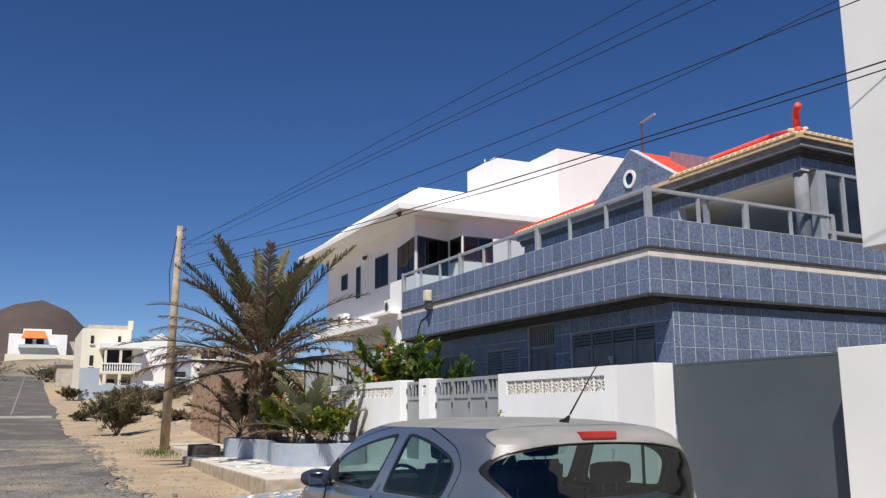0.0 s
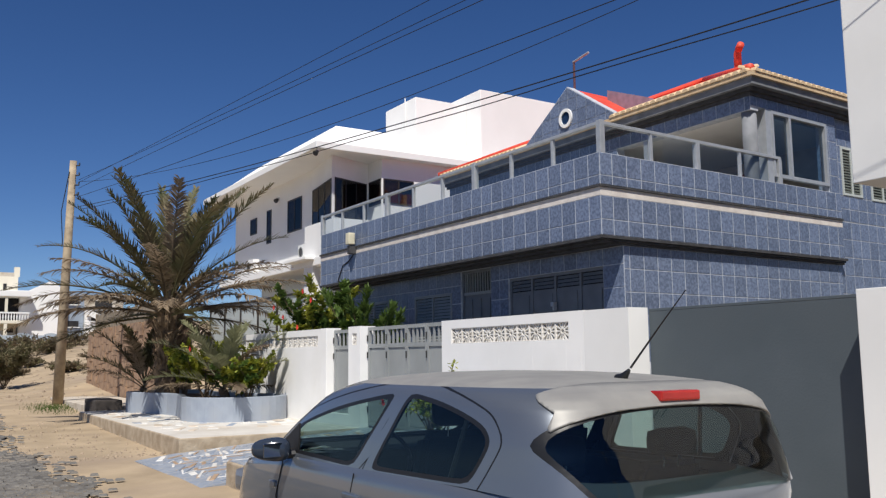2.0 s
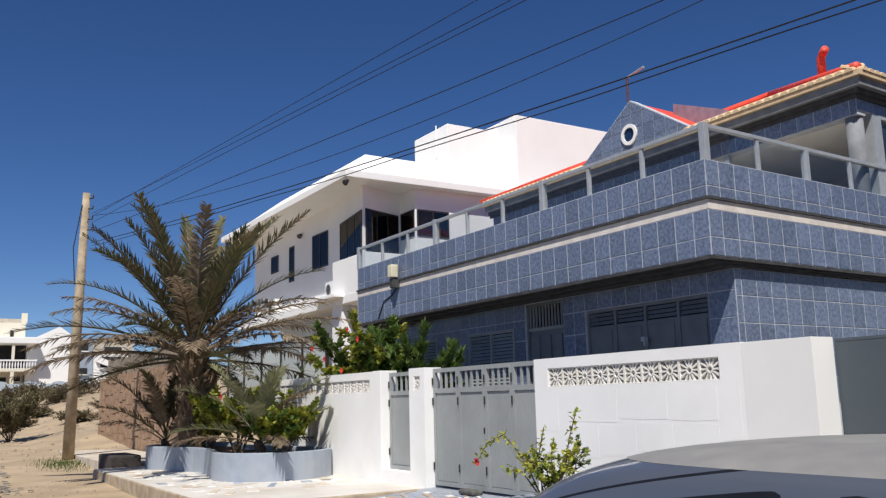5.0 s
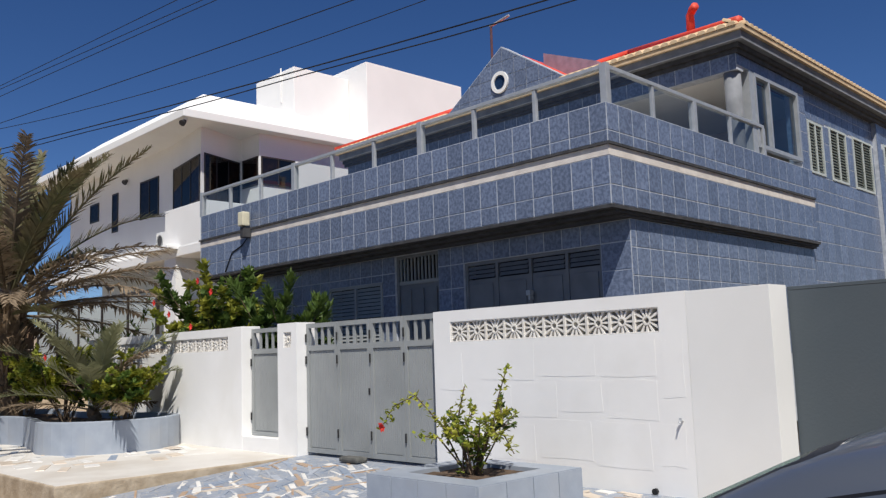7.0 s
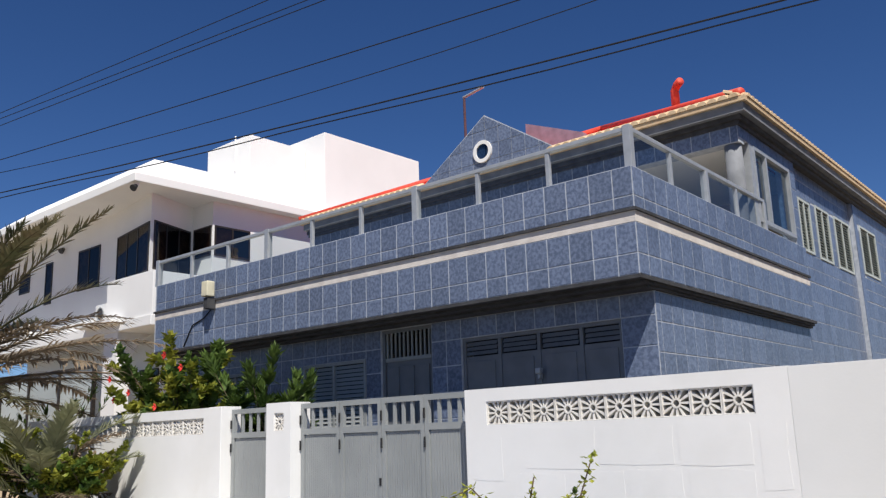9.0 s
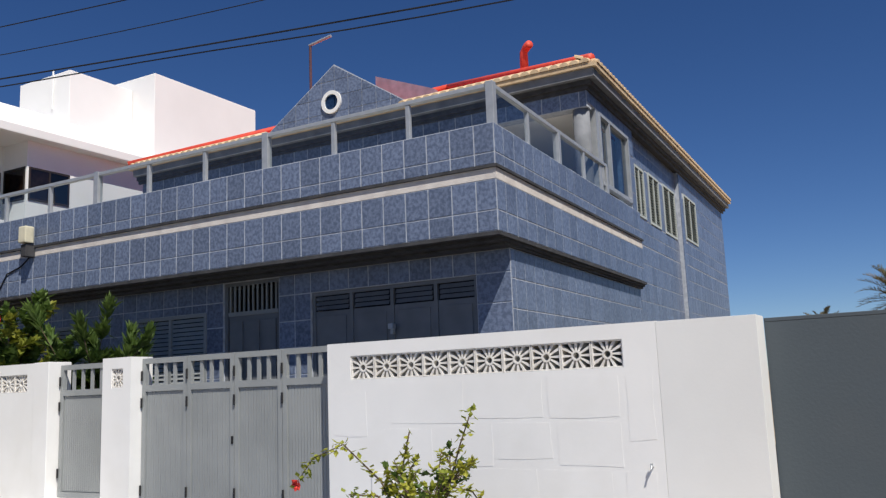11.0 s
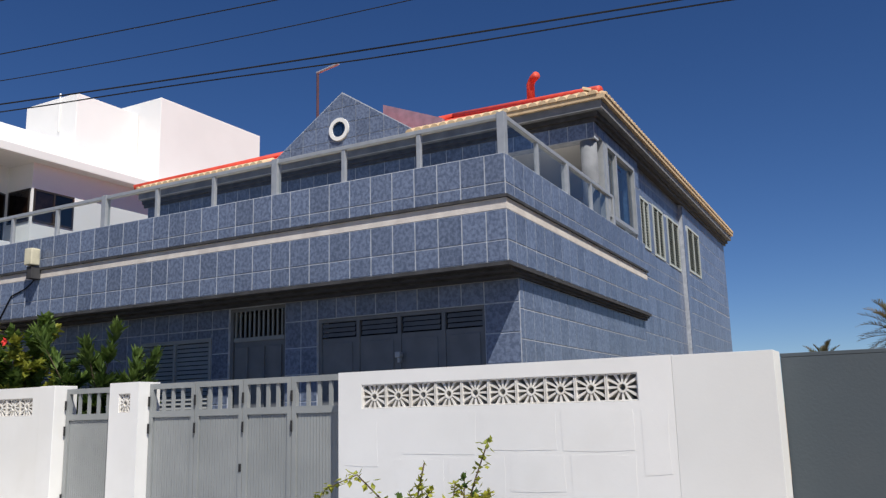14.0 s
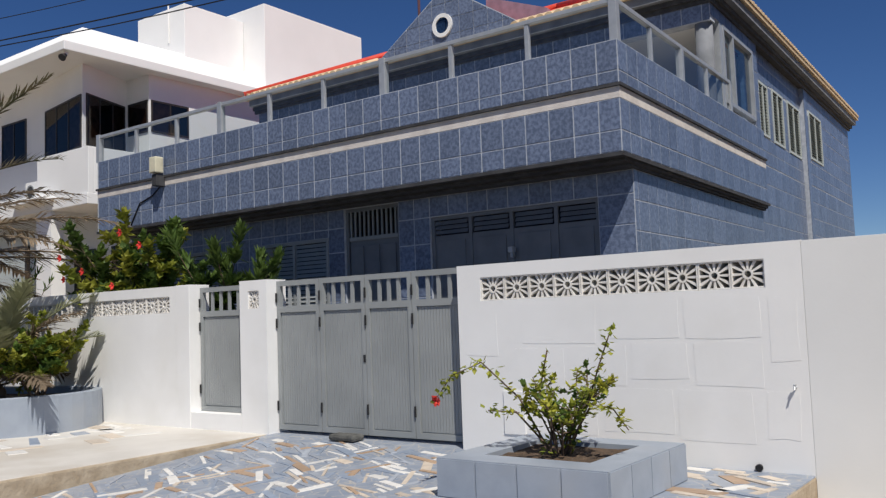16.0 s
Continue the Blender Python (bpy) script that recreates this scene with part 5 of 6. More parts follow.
part("parcel_shelf", boxes((CX - 0.66, CR + 0.22, 0.90, CX + 0.66, CR + 0.66, 0.93)), M_SEAT, car)
for x, y, top in ((-0.36, 1.50, 1.13), (0.36, 1.50, 1.13), (-0.36, 0.68, 1.0), (0.36, 0.68, 1.0)):
    back = bmesh.new()
    prism(back, [(CX + x - 0.24, CR + y + 0.14, 0.55), (CX + x + 0.24, CR + y + 0.14, 0.55), (CX + x + 0.20, CR + y, top), (CX + x - 0.20, CR + y, top)], (0, -0.13, 0.02))
    bmesh.ops.bevel(back, geom=list(back.edges), offset=0.04, segments=3, affect="EDGES")
    seat = part("seat", back, M_SEAT, car, smooth=True)
    h = 0.19 if top > 1.1 else 0.135
    hr = boxes((CX + x - 0.14, CR + y - 0.15, top + 0.035, CX + x + 0.14, CR + y - 0.04, top + 0.035 + h), bevel=0.052)
    part("headrest", hr, M_SEAT, seat, smooth=True)
    for dx in (-0.05, 0.05):
        part("headrest_post", tube(bmesh.new(), [(CX + x + dx, CR + y - 0.08, top - 0.03), (CX + x + dx, CR + y - 0.09, top + 0.06)], 0.006, 6), M_RIM, seat)
wheel = bmesh.new()
pts = [(CX - 0.36 + 0.17 * math.cos(a), CR + 2.2 + 0.07 * math.sin(a), 0.93 + 0.15 * math.sin(a)) for a in [2 * math.pi * k / 20 for k in range(21)]]
part("steering_wheel", tube(wheel, pts, 0.014, 6), M_BLACK, car, smooth=True)

# dark dividing bars of the rear door windows and the joints between the doors
for s in (-1, 1):
    part("window_bar", tube(bmesh.new(), [(CX + s * 0.795, CR + 0.80, 0.99), (CX + s * 0.738, CR + 0.73, 1.268)], 0.012, 6), M_BLACK, car)
    for y0, y1 in ((1.66, 1.72), (0.50, 0.60), (2.62, 2.70)):
        part("door_joint", tube(bmesh.new(), [(CX + s * 0.836, CR + y0, 0.93), (CX + s * 0.852, CR + y1, 0.70), (CX + s * 0.852, CR + y1, 0.45)], 0.004, 4), M_BLACK, car)

# ---- planters ----
def planter_ring(name, centre_line, z0, z1, thick, label):
    """A kerb that follows a closed line, filled with soil."""
    pl = root(name, (*centre_line[0], z0), label, "planter")
    n = len(centre_line)
    bm = bmesh.new()
    rings = []
    for i in range(n):
        p, a, b = (Vector((*centre_line[j % n], 0)) for j in (i, i - 1, i + 1))
        w = (b - a).normalized()
        o = Vector((w.y, -w.x, 0))
        rings.append([bm.verts.new(q) for q in (p + o * thick / 2 + Vector((0, 0, z0)), p + o * thick / 2 + Vector((0, 0, z1 - 0.01)), p + o * (thick / 2 - 0.01) + Vector((0, 0, z1)), p - o * (thick / 2 - 0.01) + Vector((0, 0, z1)), p - o * thick / 2 + Vector((0, 0, z1 - 0.01)), p - o * thick / 2 + Vector((0, 0, z0)))])
    for i in range(n):
        r, q = rings[i], rings[(i + 1) % n]
        for k in range(6):
            bm.faces.new((r[k], r[(k + 1) % 6], q[(k + 1) % 6], q[k]))
    part("kerb", bm, M_PLANTER, pl)
    bm = bmesh.new()
    bm.faces.new([bm.verts.new((x, y, z1 - 0.1)) for x, y in centre_line])
    bmesh.ops.triangulate(bm, faces=bm.faces)
    part("soil", bm, M_SOIL, pl)
    return pl


line = []
c1, r1, c2, r2 = (6.15, 19.25), 1.02, (5.85, 23.2), 0.95
for k in range(22):
    a = radians(160 + 10.0 * k)
    line.append((c1[0] + r1 * math.cos(a), c1[1] + r1 * math.sin(a)))
line += [(6.75, 20.6), (6.6, 21.3), (6.55, 22.0)]
for k in range(20):
    a = radians(-40 + 13.0 * k)
    line.append((c2[0] + r2 * math.cos(a), c2[1] + r2 * math.sin(a)))
line += [(5.25, 22.2), (5.42, 21.6), (5.48, 21.0), (5.36, 20.3)]
planter_ring("planter_bed", line, 0.29, 0.78, 0.12, "curved planter kerb faced with pale blue tiles")
sq = root("square_planter", (5.9, 10.9, 0.3), "low square planter faced with pale blue tiles", "planter")
bm = bmesh.new()
PX0, PX1, PY0, PY1, PZ = 5.25, 6.55, 10.2, 11.55, 0.575
for r in ((PX0, PY0, PX0 + 0.25, PY1), (PX1 - 0.25, PY0, PX1, PY1), (PX0 + 0.25, PY0, PX1 - 0.25, PY0 + 0.25), (PX0 + 0.25, PY1 - 0.25, PX1 - 0.25, PY1)):
    box(bm, r[0], r[1], 0.3, r[2], r[3], PZ)
part("kerb", bm, M_PLANTER, sq)
soil = bmesh.new()
g = [[soil.verts.new((PX0 + 0.25 + 0.8 * i / 10, PY0 + 0.25 + 0.85 * j / 10, PZ - 0.035 + 0.03 * noise.noise(Vector((i * 0.7, j * 0.7, 3))))) for i in range(11)] for j in range(11)]
for r, q in zip(g, g[1:]):
    for k in range(10):
        soil.faces.new((r[k], r[k + 1], q[k + 1], q[k]))
part("soil", soil, M_SOIL, sq, "dark crumbly soil", smooth=True)
slab = mesh_of("facing_tile", boxes((-0.008, -0.162, -0.13, 0, 0.162, 0.13)), M_PLANTER)
for k in range(4):
    child("facing_tile", slab, sq).matrix_basis = Matrix.Translation((PX0 - 0.001, PY0 + 0.169 + 0.3375 * k, 0.437))
    child("facing_tile", slab, sq).matrix_basis = Matrix.Translation((PX0 + 0.1625 + 0.325 * k, PY0 - 0.001, 0.437)) @ Matrix.Rotation(radians(90), 4, "Z") @ Matrix.Diagonal((1, 0.97, 1, 1))

# ---- plants ----
M_FROND = leaf_mat("palm_green", (0.09, 0.098, 0.044), (0.165, 0.13, 0.07), scale=1.8)
M_FROND_DRY = leaf_mat("palm_dry", (0.33, 0.255, 0.175), (0.15, 0.112, 0.072), scale=1.6, rough=0.7)
M_FROND_PALE = leaf_mat("palm_pale_green", (0.29, 0.29, 0.17), (0.19, 0.20, 0.105), scale=2)
M_PETIOLE = mat("palm_rib", (0.34, 0.24, 0.115), (0.23, 0.16, 0.08), scale=6, rough=0.7, bump=0.1)
M_TRUNK = mat("palm_trunk", (0.20, 0.14, 0.085), (0.10, 0.07, 0.045), scale=9, rough=0.95, bump=1.0, bump_scale=20)
M_LEAF = leaf_mat("green_leaf", (0.12, 0.185, 0.035), (0.06, 0.11, 0.022), scale=4)
M_LEAF_LIME = leaf_mat("yellow_green_leaf", (0.37, 0.36, 0.045), (0.20, 0.25, 0.035), scale=4)
M_TWIG = mat("twig", (0.16, 0.11, 0.07), (0.10, 0.07, 0.045), scale=20, rough=0.9)
M_FLOWER = mat("red_petal", (0.75, 0.05, 0.03), (0.6, 0.03, 0.03), scale=10, rough=0.6, bump=0)
M_SCRUB = leaf_mat("dry_scrub", (0.17, 0.165, 0.08), (0.22, 0.185, 0.11), scale=1.5, rough=0.8)


def frond(at, heading, lift, length, droop, leaflet, rng, density=46, dry=False):
    """A feather palm leaf: an arching rib with two rows of narrow leaflets."""
    bm = bmesh.new()
    h = Vector((math.cos(heading), math.sin(heading), 0))
    pts, p, ang = [], Vector(at), lift
    n = 14
    for i in range(n + 1):
        pts.append(p.copy())
        p = p + (h * math.cos(ang) + Vector((0, 0, math.sin(ang)))) * (length / n)
        ang -= droop / n * (0.4 + 1.2 * i / n)
    thick = 0.03 if length > 2.2 else 0.012
    tube(bm, pts, [thick * (1 - 0.85 * i / n) + 0.003 for i in range(n + 1)], 5)
    side = h.cross(Vector((0, 0, 1)))
    for k in range(density):
        u = 0.2 + 0.8 * k / (density - 1)
        f = u * n
        i = min(int(f), n - 1)
        base = pts[i].lerp(pts[i + 1], f - i)
        way = (pts[i + 1] - pts[i]).normalized()
        up = side.cross(way).normalized()
        L = leaflet * (0.55 + 0.45 * math.sin(math.pi * min(1, u * 1.05) ** 0.8)) * (1 if u < 0.9 else 0.75)
        for s in (-1, 1):
            if rng.random() < (0.07 if dry else 0.04):
                continue
            d = (side * s * (0.6 + 0.3 * rng.random()) + way * (0.85 + 0.3 * rng.random()) + up * rng.uniform(0.0, 0.7)).normalized()
            if dry:
                d = (d - Vector((0, 0, 0.1 + 0.3 * rng.random()))).normalized()
            ln = L * (0.8 + 0.4 * rng.random())
            wv = d.cross(up).normalized() * (0.021 if length > 2.2 else 0.016)
            mid = base + d * ln * 0.5 + Vector((0, 0, -0.02 * ln))
            tip = base + d * ln + Vector((0, 0, -0.10 * ln * (2.0 if dry else 1)))
            a = [bm.verts.new(q) for q in (base - wv * 0.5, base + wv * 0.5, mid + wv, mid - wv, tip)]
            bm.faces.new((a[0], a[1], a[2], a[3]))
            bm.faces.new((a[3], a[2], a[4]))
    return bm


def palm(name, at, trunk_top, trunk_r, fronds, length, leaflet, label, seed, lifts=(-20, 78), dry_share=0.5, density=46, green=None):
    rng = random.Random(seed)
    pm = root(name, at, label, "palm tree")
    x, y, z = at
    h = trunk_top - z
    bm = bmesh.new()
    n = 12
    tube(bm, [(x + 0.03 * math.sin(k), y + 0.03 * math.cos(k * 1.3), z - 0.1 + (h + 0.1) * k / n) for k in range(n + 1)], [trunk_r * (1.15 - 0.25 * k / n + 0.09 * (k % 2)) for k in range(n + 1)], 12)
    if trunk_r > 0.1:
        for k in range(110):          # stubs of old leaves
            a, u = rng.random() * 2 * math.pi, 0.12 + 0.95 * rng.random()
            p = Vector((x + trunk_r * 0.9 * math.cos(a), y + trunk_r * 0.9 * math.sin(a), z + h * u))
            o = Vector((math.cos(a), math.sin(a), 1.5)).normalized()
            tube(bm, [p, p + o * (0.14 + 0.16 * u)], [0.045, 0.018], 4)
    part("trunk", bm, M_TRUNK, pm, "shaggy trunk with old leaf stubs")
    for k in range(fronds):
        u = (k + 0.5) / fronds
        lift = lifts[0] + (lifts[1] - lifts[0]) * u ** (1.35 if trunk_r > 0.2 else 0.9) + rng.uniform(-6, 6)
        heading = k * 2.39996 + rng.uniform(-0.2, 0.2)
        dry = rng.random() < (0.85 if u < dry_share else 0.22 * min(1.0, dry_share * 4))
        L = length * rng.uniform(0.85, 1.1) * (0.92 if u > 0.85 else 1)
        bmf = frond((x, y, trunk_top - 0.05 + 0.25 * u), heading, radians(lift), L, radians(34 if lift < 15 else 50 if lift < 56 else 34) * rng.uniform(0.8, 1.15), leaflet, rng, density, dry)
        part("frond", bmf, M_FROND_DRY if dry else green or M_FROND, pm, "dry brown frond" if dry else "")
    return pm


palm("date_palm", (5.6, 22.6, 0.6), 2.62, 0.25, 54, 3.65, 0.47, "broad date palm with olive and dry brown fronds", 3, lifts=(3, 82), dry_share=0.55, density=76)
palm("young_palm", (5.35, 23.7, 0.6), 0.85, 0.08, 15, 1.8, 0.32, "young palm with dry arching fronds", 5, lifts=(22, 80), dry_share=0.6, density=55)
palm("young_palm", (5.95, 19.35, 0.6), 0.92, 0.09, 17, 1.7, 0.34, "young grey-green palm in the planter", 8, lifts=(10, 66), dry_share=0.15, density=60, green=M_FROND_PALE)


def leaf_into(bm, p, d, up, L, w):
    side = d.cross(up)
    if side.length < 1e-4:
        side = Vector((1, 0, 0))
    side = side.normalized() * w
    n = side.cross(d).normalized()
    a = [bm.verts.new(q) for q in (p, p + d * L * 0.45 + side - n * 0.0, p + d * L, p + d * L * 0.45 - side)]
    c = bm.verts.new(p + d * L * 0.5 - n * w * 0.35)
    bm.faces.new((a[0], a[1], c)), bm.faces.new((a[1], a[2], c)), bm.faces.new((a[2], a[3], c)), bm.faces.new((a[3], a[0], c))


def shrub(name, at, stems, label, seed, height, spread, leaf=(0.07, 0.022), leaves=26, mats=None, flowers=(), category="shrub", straight=0.5, branches=4, long_leaf=False, lime=0.65):
    """Stems that fork into twigs, each twig set with single leaves."""
    rng = random.Random(seed)
    mats = mats or (M_LEAF, M_LEAF_LIME)
    sb = root(name, at, label, category)
    wood, crowns = bmesh.new(), [bmesh.new() for _ in mats]
    base = Vector(at)
    for s in range(stems):
        a = 2 * math.pi * (s + rng.random() * 0.7) / stems
        reach = spread * math.sqrt(rng.random())
        top = base + Vector((reach * math.cos(a), reach * math.sin(a), height * rng.uniform(0.6, 1.0) * (1 - 0.25 * reach / max(spread, 0.01))))
        mid = base.lerp(top, 0.5) + Vector((rng.uniform(-.1, .1), rng.uniform(-.1, .1), 0.1 * height))
        path = [base + Vector((rng.uniform(-.06, .06), rng.uniform(-.06, .06), -0.03)), mid, top]
        thin = min(1.0, 0.35 + height / 3)
        tube(wood, path, [0.016 * thin, 0.011 * thin, 0.005 * thin], 5)
        for b in range(branches):
            u = 0.35 + 0.65 * b / max(1, branches - 1)
            p = mid.lerp(top, (u - 0.5) * 2) if u > 0.5 else base.lerp(mid, u * 2)
            d = Vector((rng.gauss(0, 1), rng.gauss(0, 1), rng.gauss(0.6, 0.6))).normalized()
            if b == branches - 1:
                d = (top - mid).normalized()
            L = spread * rng.uniform(0.25, 0.5)
            tip = p + d * L
            tube(wood, [p, tip], [0.006, 0.003], 4)
            cr = crowns[0 if rng.random() < lime else -1]
            for k in range(leaves):
                t = rng.random() ** 0.7
                q = p.lerp(tip, t)
                dd = (d * 0.5 + Vector((rng.gauss(0, 1), rng.gauss(0, 1), rng.gauss(0.25, 0.8)))).normalized()
                if long_leaf:
                    dd = (d * 1.2 + Vector((rng.gauss(0, .7), rng.gauss(0, .7), rng.gauss(0.5, 0.5)))).normalized()
                leaf_into(cr, q, dd, Vector((rng.gauss(0, .3), rng.gauss(0, .3), 1)), leaf[0] * rng.uniform(0.7, 1.25), leaf[1])
    part("stem", wood, M_TWIG, sb)["kind"] = "stuff"
    for cr, m in zip(crowns, mats):
        ob = part("foliage", cr, m, sb)
        ob["kind"] = "stuff"
    for f in flowers:
        fb = bmesh.new()
        for k in range(5):
            a = 2 * math.pi * k / 5
            leaf_into(fb, Vector(f), Vector((-0.6, math.cos(a), math.sin(a))).normalized(), Vector((1, 0, 0)), 0.075, 0.036)
        part("flower", fb, M_FLOWER, sb, "red flower")
    return sb


shrub("hibiscus", (8.2, 19.5, 0.9), 13, "tall green hibiscus bush with red flowers behind the wall", 11, 2.45, 1.05, leaf=(0.15, 0.055), leaves=44, branches=8, mats=(M_LEAF_LIME, M_LEAF), lime=0.45, flowers=((7.55, 18.95, 2.98), (7.4, 19.7, 2.45), (7.5, 18.4, 2.75), (7.45, 20.4, 2.7), (7.45, 19.0, 2.2)))
shrub("hibiscus", (8.4, 20.9, 0.7), 9, "yellow-green hibiscus bush behind the wall", 12, 2.1, 0.85, leaf=(0.13, 0.05), leaves=40, branches=8, mats=(M_LEAF_LIME, M_LEAF), flowers=((7.8, 20.9, 2.4),))
shrub("oleander", (8.3, 17.5, 0.7), 9, "dark green oleander with long narrow leaves", 13, 2.3, 0.75, leaf=(0.2, 0.03), leaves=50, branches=7, mats=(M_LEAF, M_LEAF), long_leaf=True)
shrub("oleander", (8.0, 23.4, 0.7), 7, "thin dark oleander bush", 17, 2.6, 0.8, leaf=(0.16, 0.016), leaves=18, branches=4, mats=(M_LEAF, M_LEAF), long_leaf=True)
shrub("planter_shrub", (5.9, 10.9, 0.53), 10, "leafy shrub with long arching twigs and a red flower", 21, 0.72, 0.42, leaf=(0.055, 0.02), leaves=15, branches=6, mats=(M_LEAF_LIME, M_LEAF))
# its long twigs
ps = root("arching_twigs", (5.9, 10.9, 0.53), "long arching leafy twigs with a red flower", "shrub")
rng = random.Random(4)
tw, lv = bmesh.new(), bmesh.new()
for pi, path in enumerate(([(5.9, 10.95, 0.5), (5.85, 11.2, 0.95), (5.8, 11.5, 1.22), (5.75, 11.75, 1.12), (5.72, 11.88, 0.95)], [(5.9, 10.85, 0.5), (5.92, 10.65, 0.95), (5.9, 10.55, 1.2), (5.92, 10.45, 1.46)], [(5.9, 10.9, 0.5), (5.85, 10.6, 0.92), (5.82, 10.42, 0.9), (5.8, 10.3, 0.76)], [(5.9, 10.9, 0.5), (5.9, 11.05, 1.0), (5.95, 11.0, 1.3)], [(5.9, 10.9, 0.5), (5.8, 11.2, 0.85), (5.75, 11.42, 0.86)])):
    pv = [Vector(p) for p in path]
    tube(tw, pv, [0.009 - 0.0015 * i for i in range(len(pv))], 5)
    for i in range(1, len(pv)):
        for k in range(26):
            q = pv[i - 1].lerp(pv[i], rng.random()) + Vector((rng.gauss(0, 0.025), rng.gauss(0, 0.025), rng.gauss(0, 0.02)))
            leaf_into(lv, q, Vector((rng.gauss(0, 1), rng.gauss(0, 1), rng.gauss(0.2, 0.8))).normalized(), Vector((0, 0, 1)), 0.055 * rng.uniform(0.7, 1.3), 0.021)
part("stem", tw, M_TWIG, ps)
part("foliage", lv, M_LEAF_LIME, ps)["kind"] = "stuff"
fb = bmesh.new()
for k in range(5):
    a = 2 * math.pi * k / 5
    leaf_into(fb, Vector((5.72, 11.88, 0.93)), Vector((-0.5, math.cos(a), math.sin(a) - 0.5)).normalized(), Vector((1, 0, 0)), 0.06, 0.03)
part("flower", fb, M_FLOWER, ps, "red flower")
shrub("planter_bush", (5.85, 20.3, 0.68), 16, "yellow-green bush in the curved planter", 31, 1.3, 0.62, leaf=(0.09, 0.036), leaves=34, lime=0.8, branches=8, mats=(M_LEAF_LIME, M_LEAF), flowers=((5.4, 19.9, 1.75),))
shrub("planter_bush", (6.3, 18.95, 0.68), 16, "green bush beside the planter kerb", 32, 1.0, 0.66, leaf=(0.09, 0.036), leaves=34, lime=0.8, branches=8, mats=(M_LEAF_LIME, M_LEAF))
shrub("planter_bush", (5.9, 22.1, 0.68), 12, "yellow-green bush at the foot of the palm", 33, 1.25, 0.55, leaf=(0.09, 0.036), leaves=32, lime=0.8, branches=7, mats=(M_LEAF_LIME, M_LEAF))
for x, y, h, s, seed in ((3.95, 42, 2.0, 1.35, 41), (3.0, 53, 0.45, 0.5, 42), (3.3, 75, 0.9, 0.9, 46), (2.6, 118, 1.8, 2.5, 47), (5.5, 122, 1.6, 3.0, 48), (-5, 120, 2.2, 4, 49)):
    shrub("roadside_bush", (x, y, land(x, y) - 0.02), 22, "grey-green dry scrub bush on the sand", seed, h, s, leaf=(0.12 * h / 1.9 + 0.06, 0.028), leaves=46, branches=7, mats=(M_SCRUB, M_SCRUB))
m_dry = leaf_mat("withered_scrub", (0.20, 0.15, 0.095), (0.13, 0.105, 0.065), scale=1, rough=0.85)
for x, y, h, s, seed in ((8.0, 60, 0.5, 1.5, 61), (10.5, 66, 0.6, 1.7, 62), (6.4, 68, 0.6, 1.2, 63), (12.5, 58, 0.5, 1.5, 64), (5.2, 58, 0.35, 0.8, 65), (7.2, 47, 0.35, 0.9, 66), (9.6, 50, 0.4, 1.1, 67), (12.0, 52, 0.45, 1.2, 68), (6.2, 53, 0.35, 0.9, 69), (14.5, 62, 0.6, 1.6, 70), (9.0, 63, 0.5, 1.4, 71), (5.6, 63, 0.4, 1.0, 72), (13.0, 69, 0.6, 1.6, 73), (7.8, 71, 0.6, 1.4, 74), (5.0, 49.5, 0.3, 0.7, 75)):
    shrub("withered_bush", (x, y, land(x, y) - 0.02), 20, "low withered brown scrub on the dusty ground", seed, h, s, leaf=(0.12, 0.03), leaves=30, branches=6, mats=(m_dry, M_SCRUB))
grass = bmesh.new()
rng = random.Random(9)
for k in range(500):
    x, y = rng.gauss(4.0, 0.3), rng.gauss(28.6, 0.9)
    a = rng.random() * 6.28
    d = Vector((math.cos(a) * 0.03, math.sin(a) * 0.03, 0))
    z = land(x, y) - 0.02
    grass.faces.new([grass.verts.new(q) for q in ((x - 0.006, y, z), (x + 0.006, y, z), (x + d.x, y + d.y, z + 0.06 + 0.08 * rng.random()))])
thing("grass_tuft", grass, M_LEAF, "thin green grass at the foot of the pole", "grass", kind="stuff")
palm("far_palm", (41.5, 8.6, 0.2), 4.5, 0.2, 34, 1.8, 0.45, "palm rising behind the garden wall", 51, lifts=(-25, 80), dry_share=0.0, density=40)
palm("far_palm", (41.5, 11.7, 0.0), 3.3, 0.15, 16, 1.1, 0.3, "low palm behind the garden wall", 52, lifts=(0, 80), dry_share=0.0, density=34)

# ---- pole, cables, stones ----
pole = root("utility_pole", (4.3, 30.0, 0.3), "weathered wooden utility pole carrying cables", "utility pole")
part("shaft", tube(bmesh.new(), [(4.32, 30.1, 0.2), (4.3, 29.6, 3.5), (4.3, 29.0, 7.55)], [0.16, 0.135, 0.10], 12), M_WOODPOLE, pole, smooth=True)
for z in (7.4, 7.1, 6.8, 6.5):
    part("insulator", tube(bmesh.new(), [(4.36, 28.98, z), (4.46, 28.9, z), (4.46, 28.9, z + 0.08)], 0.025, 8), M_MOULD, pole)
part("stay_cable", tube(bmesh.new(), [(4.2, 29.0, 7.2), (4.05, 29.2, 6.0), (4.15, 29.35, 5.0)], 0.014, 5), M_WIRE, pole)
ENDS = [(6.88, 7.92, 7.09, 0.025, 0.006), (6.96, 7.505, 6.42, 0.06, 0.006), (6.70, 7.15, 6.01, -0.06, 0.006), (6.44, 8.30, 5.91, 0.09, 0.007), (6.90, 9.257, 6.79, 0.87, 0.006), (6.13, 8.43, 5.17, 0.20, 0.0095)]
far = root("utility_pole", (8.2, -8.0, 0.1), "weathered wooden utility pole carrying cables", "utility pole")
part("shaft", tube(bmesh.new(), [(8.2, -8.0, 0.0), (8.2, -8.0, 7.6)], [0.16, 0.10], 12), M_WOODPOLE, far, smooth=True)
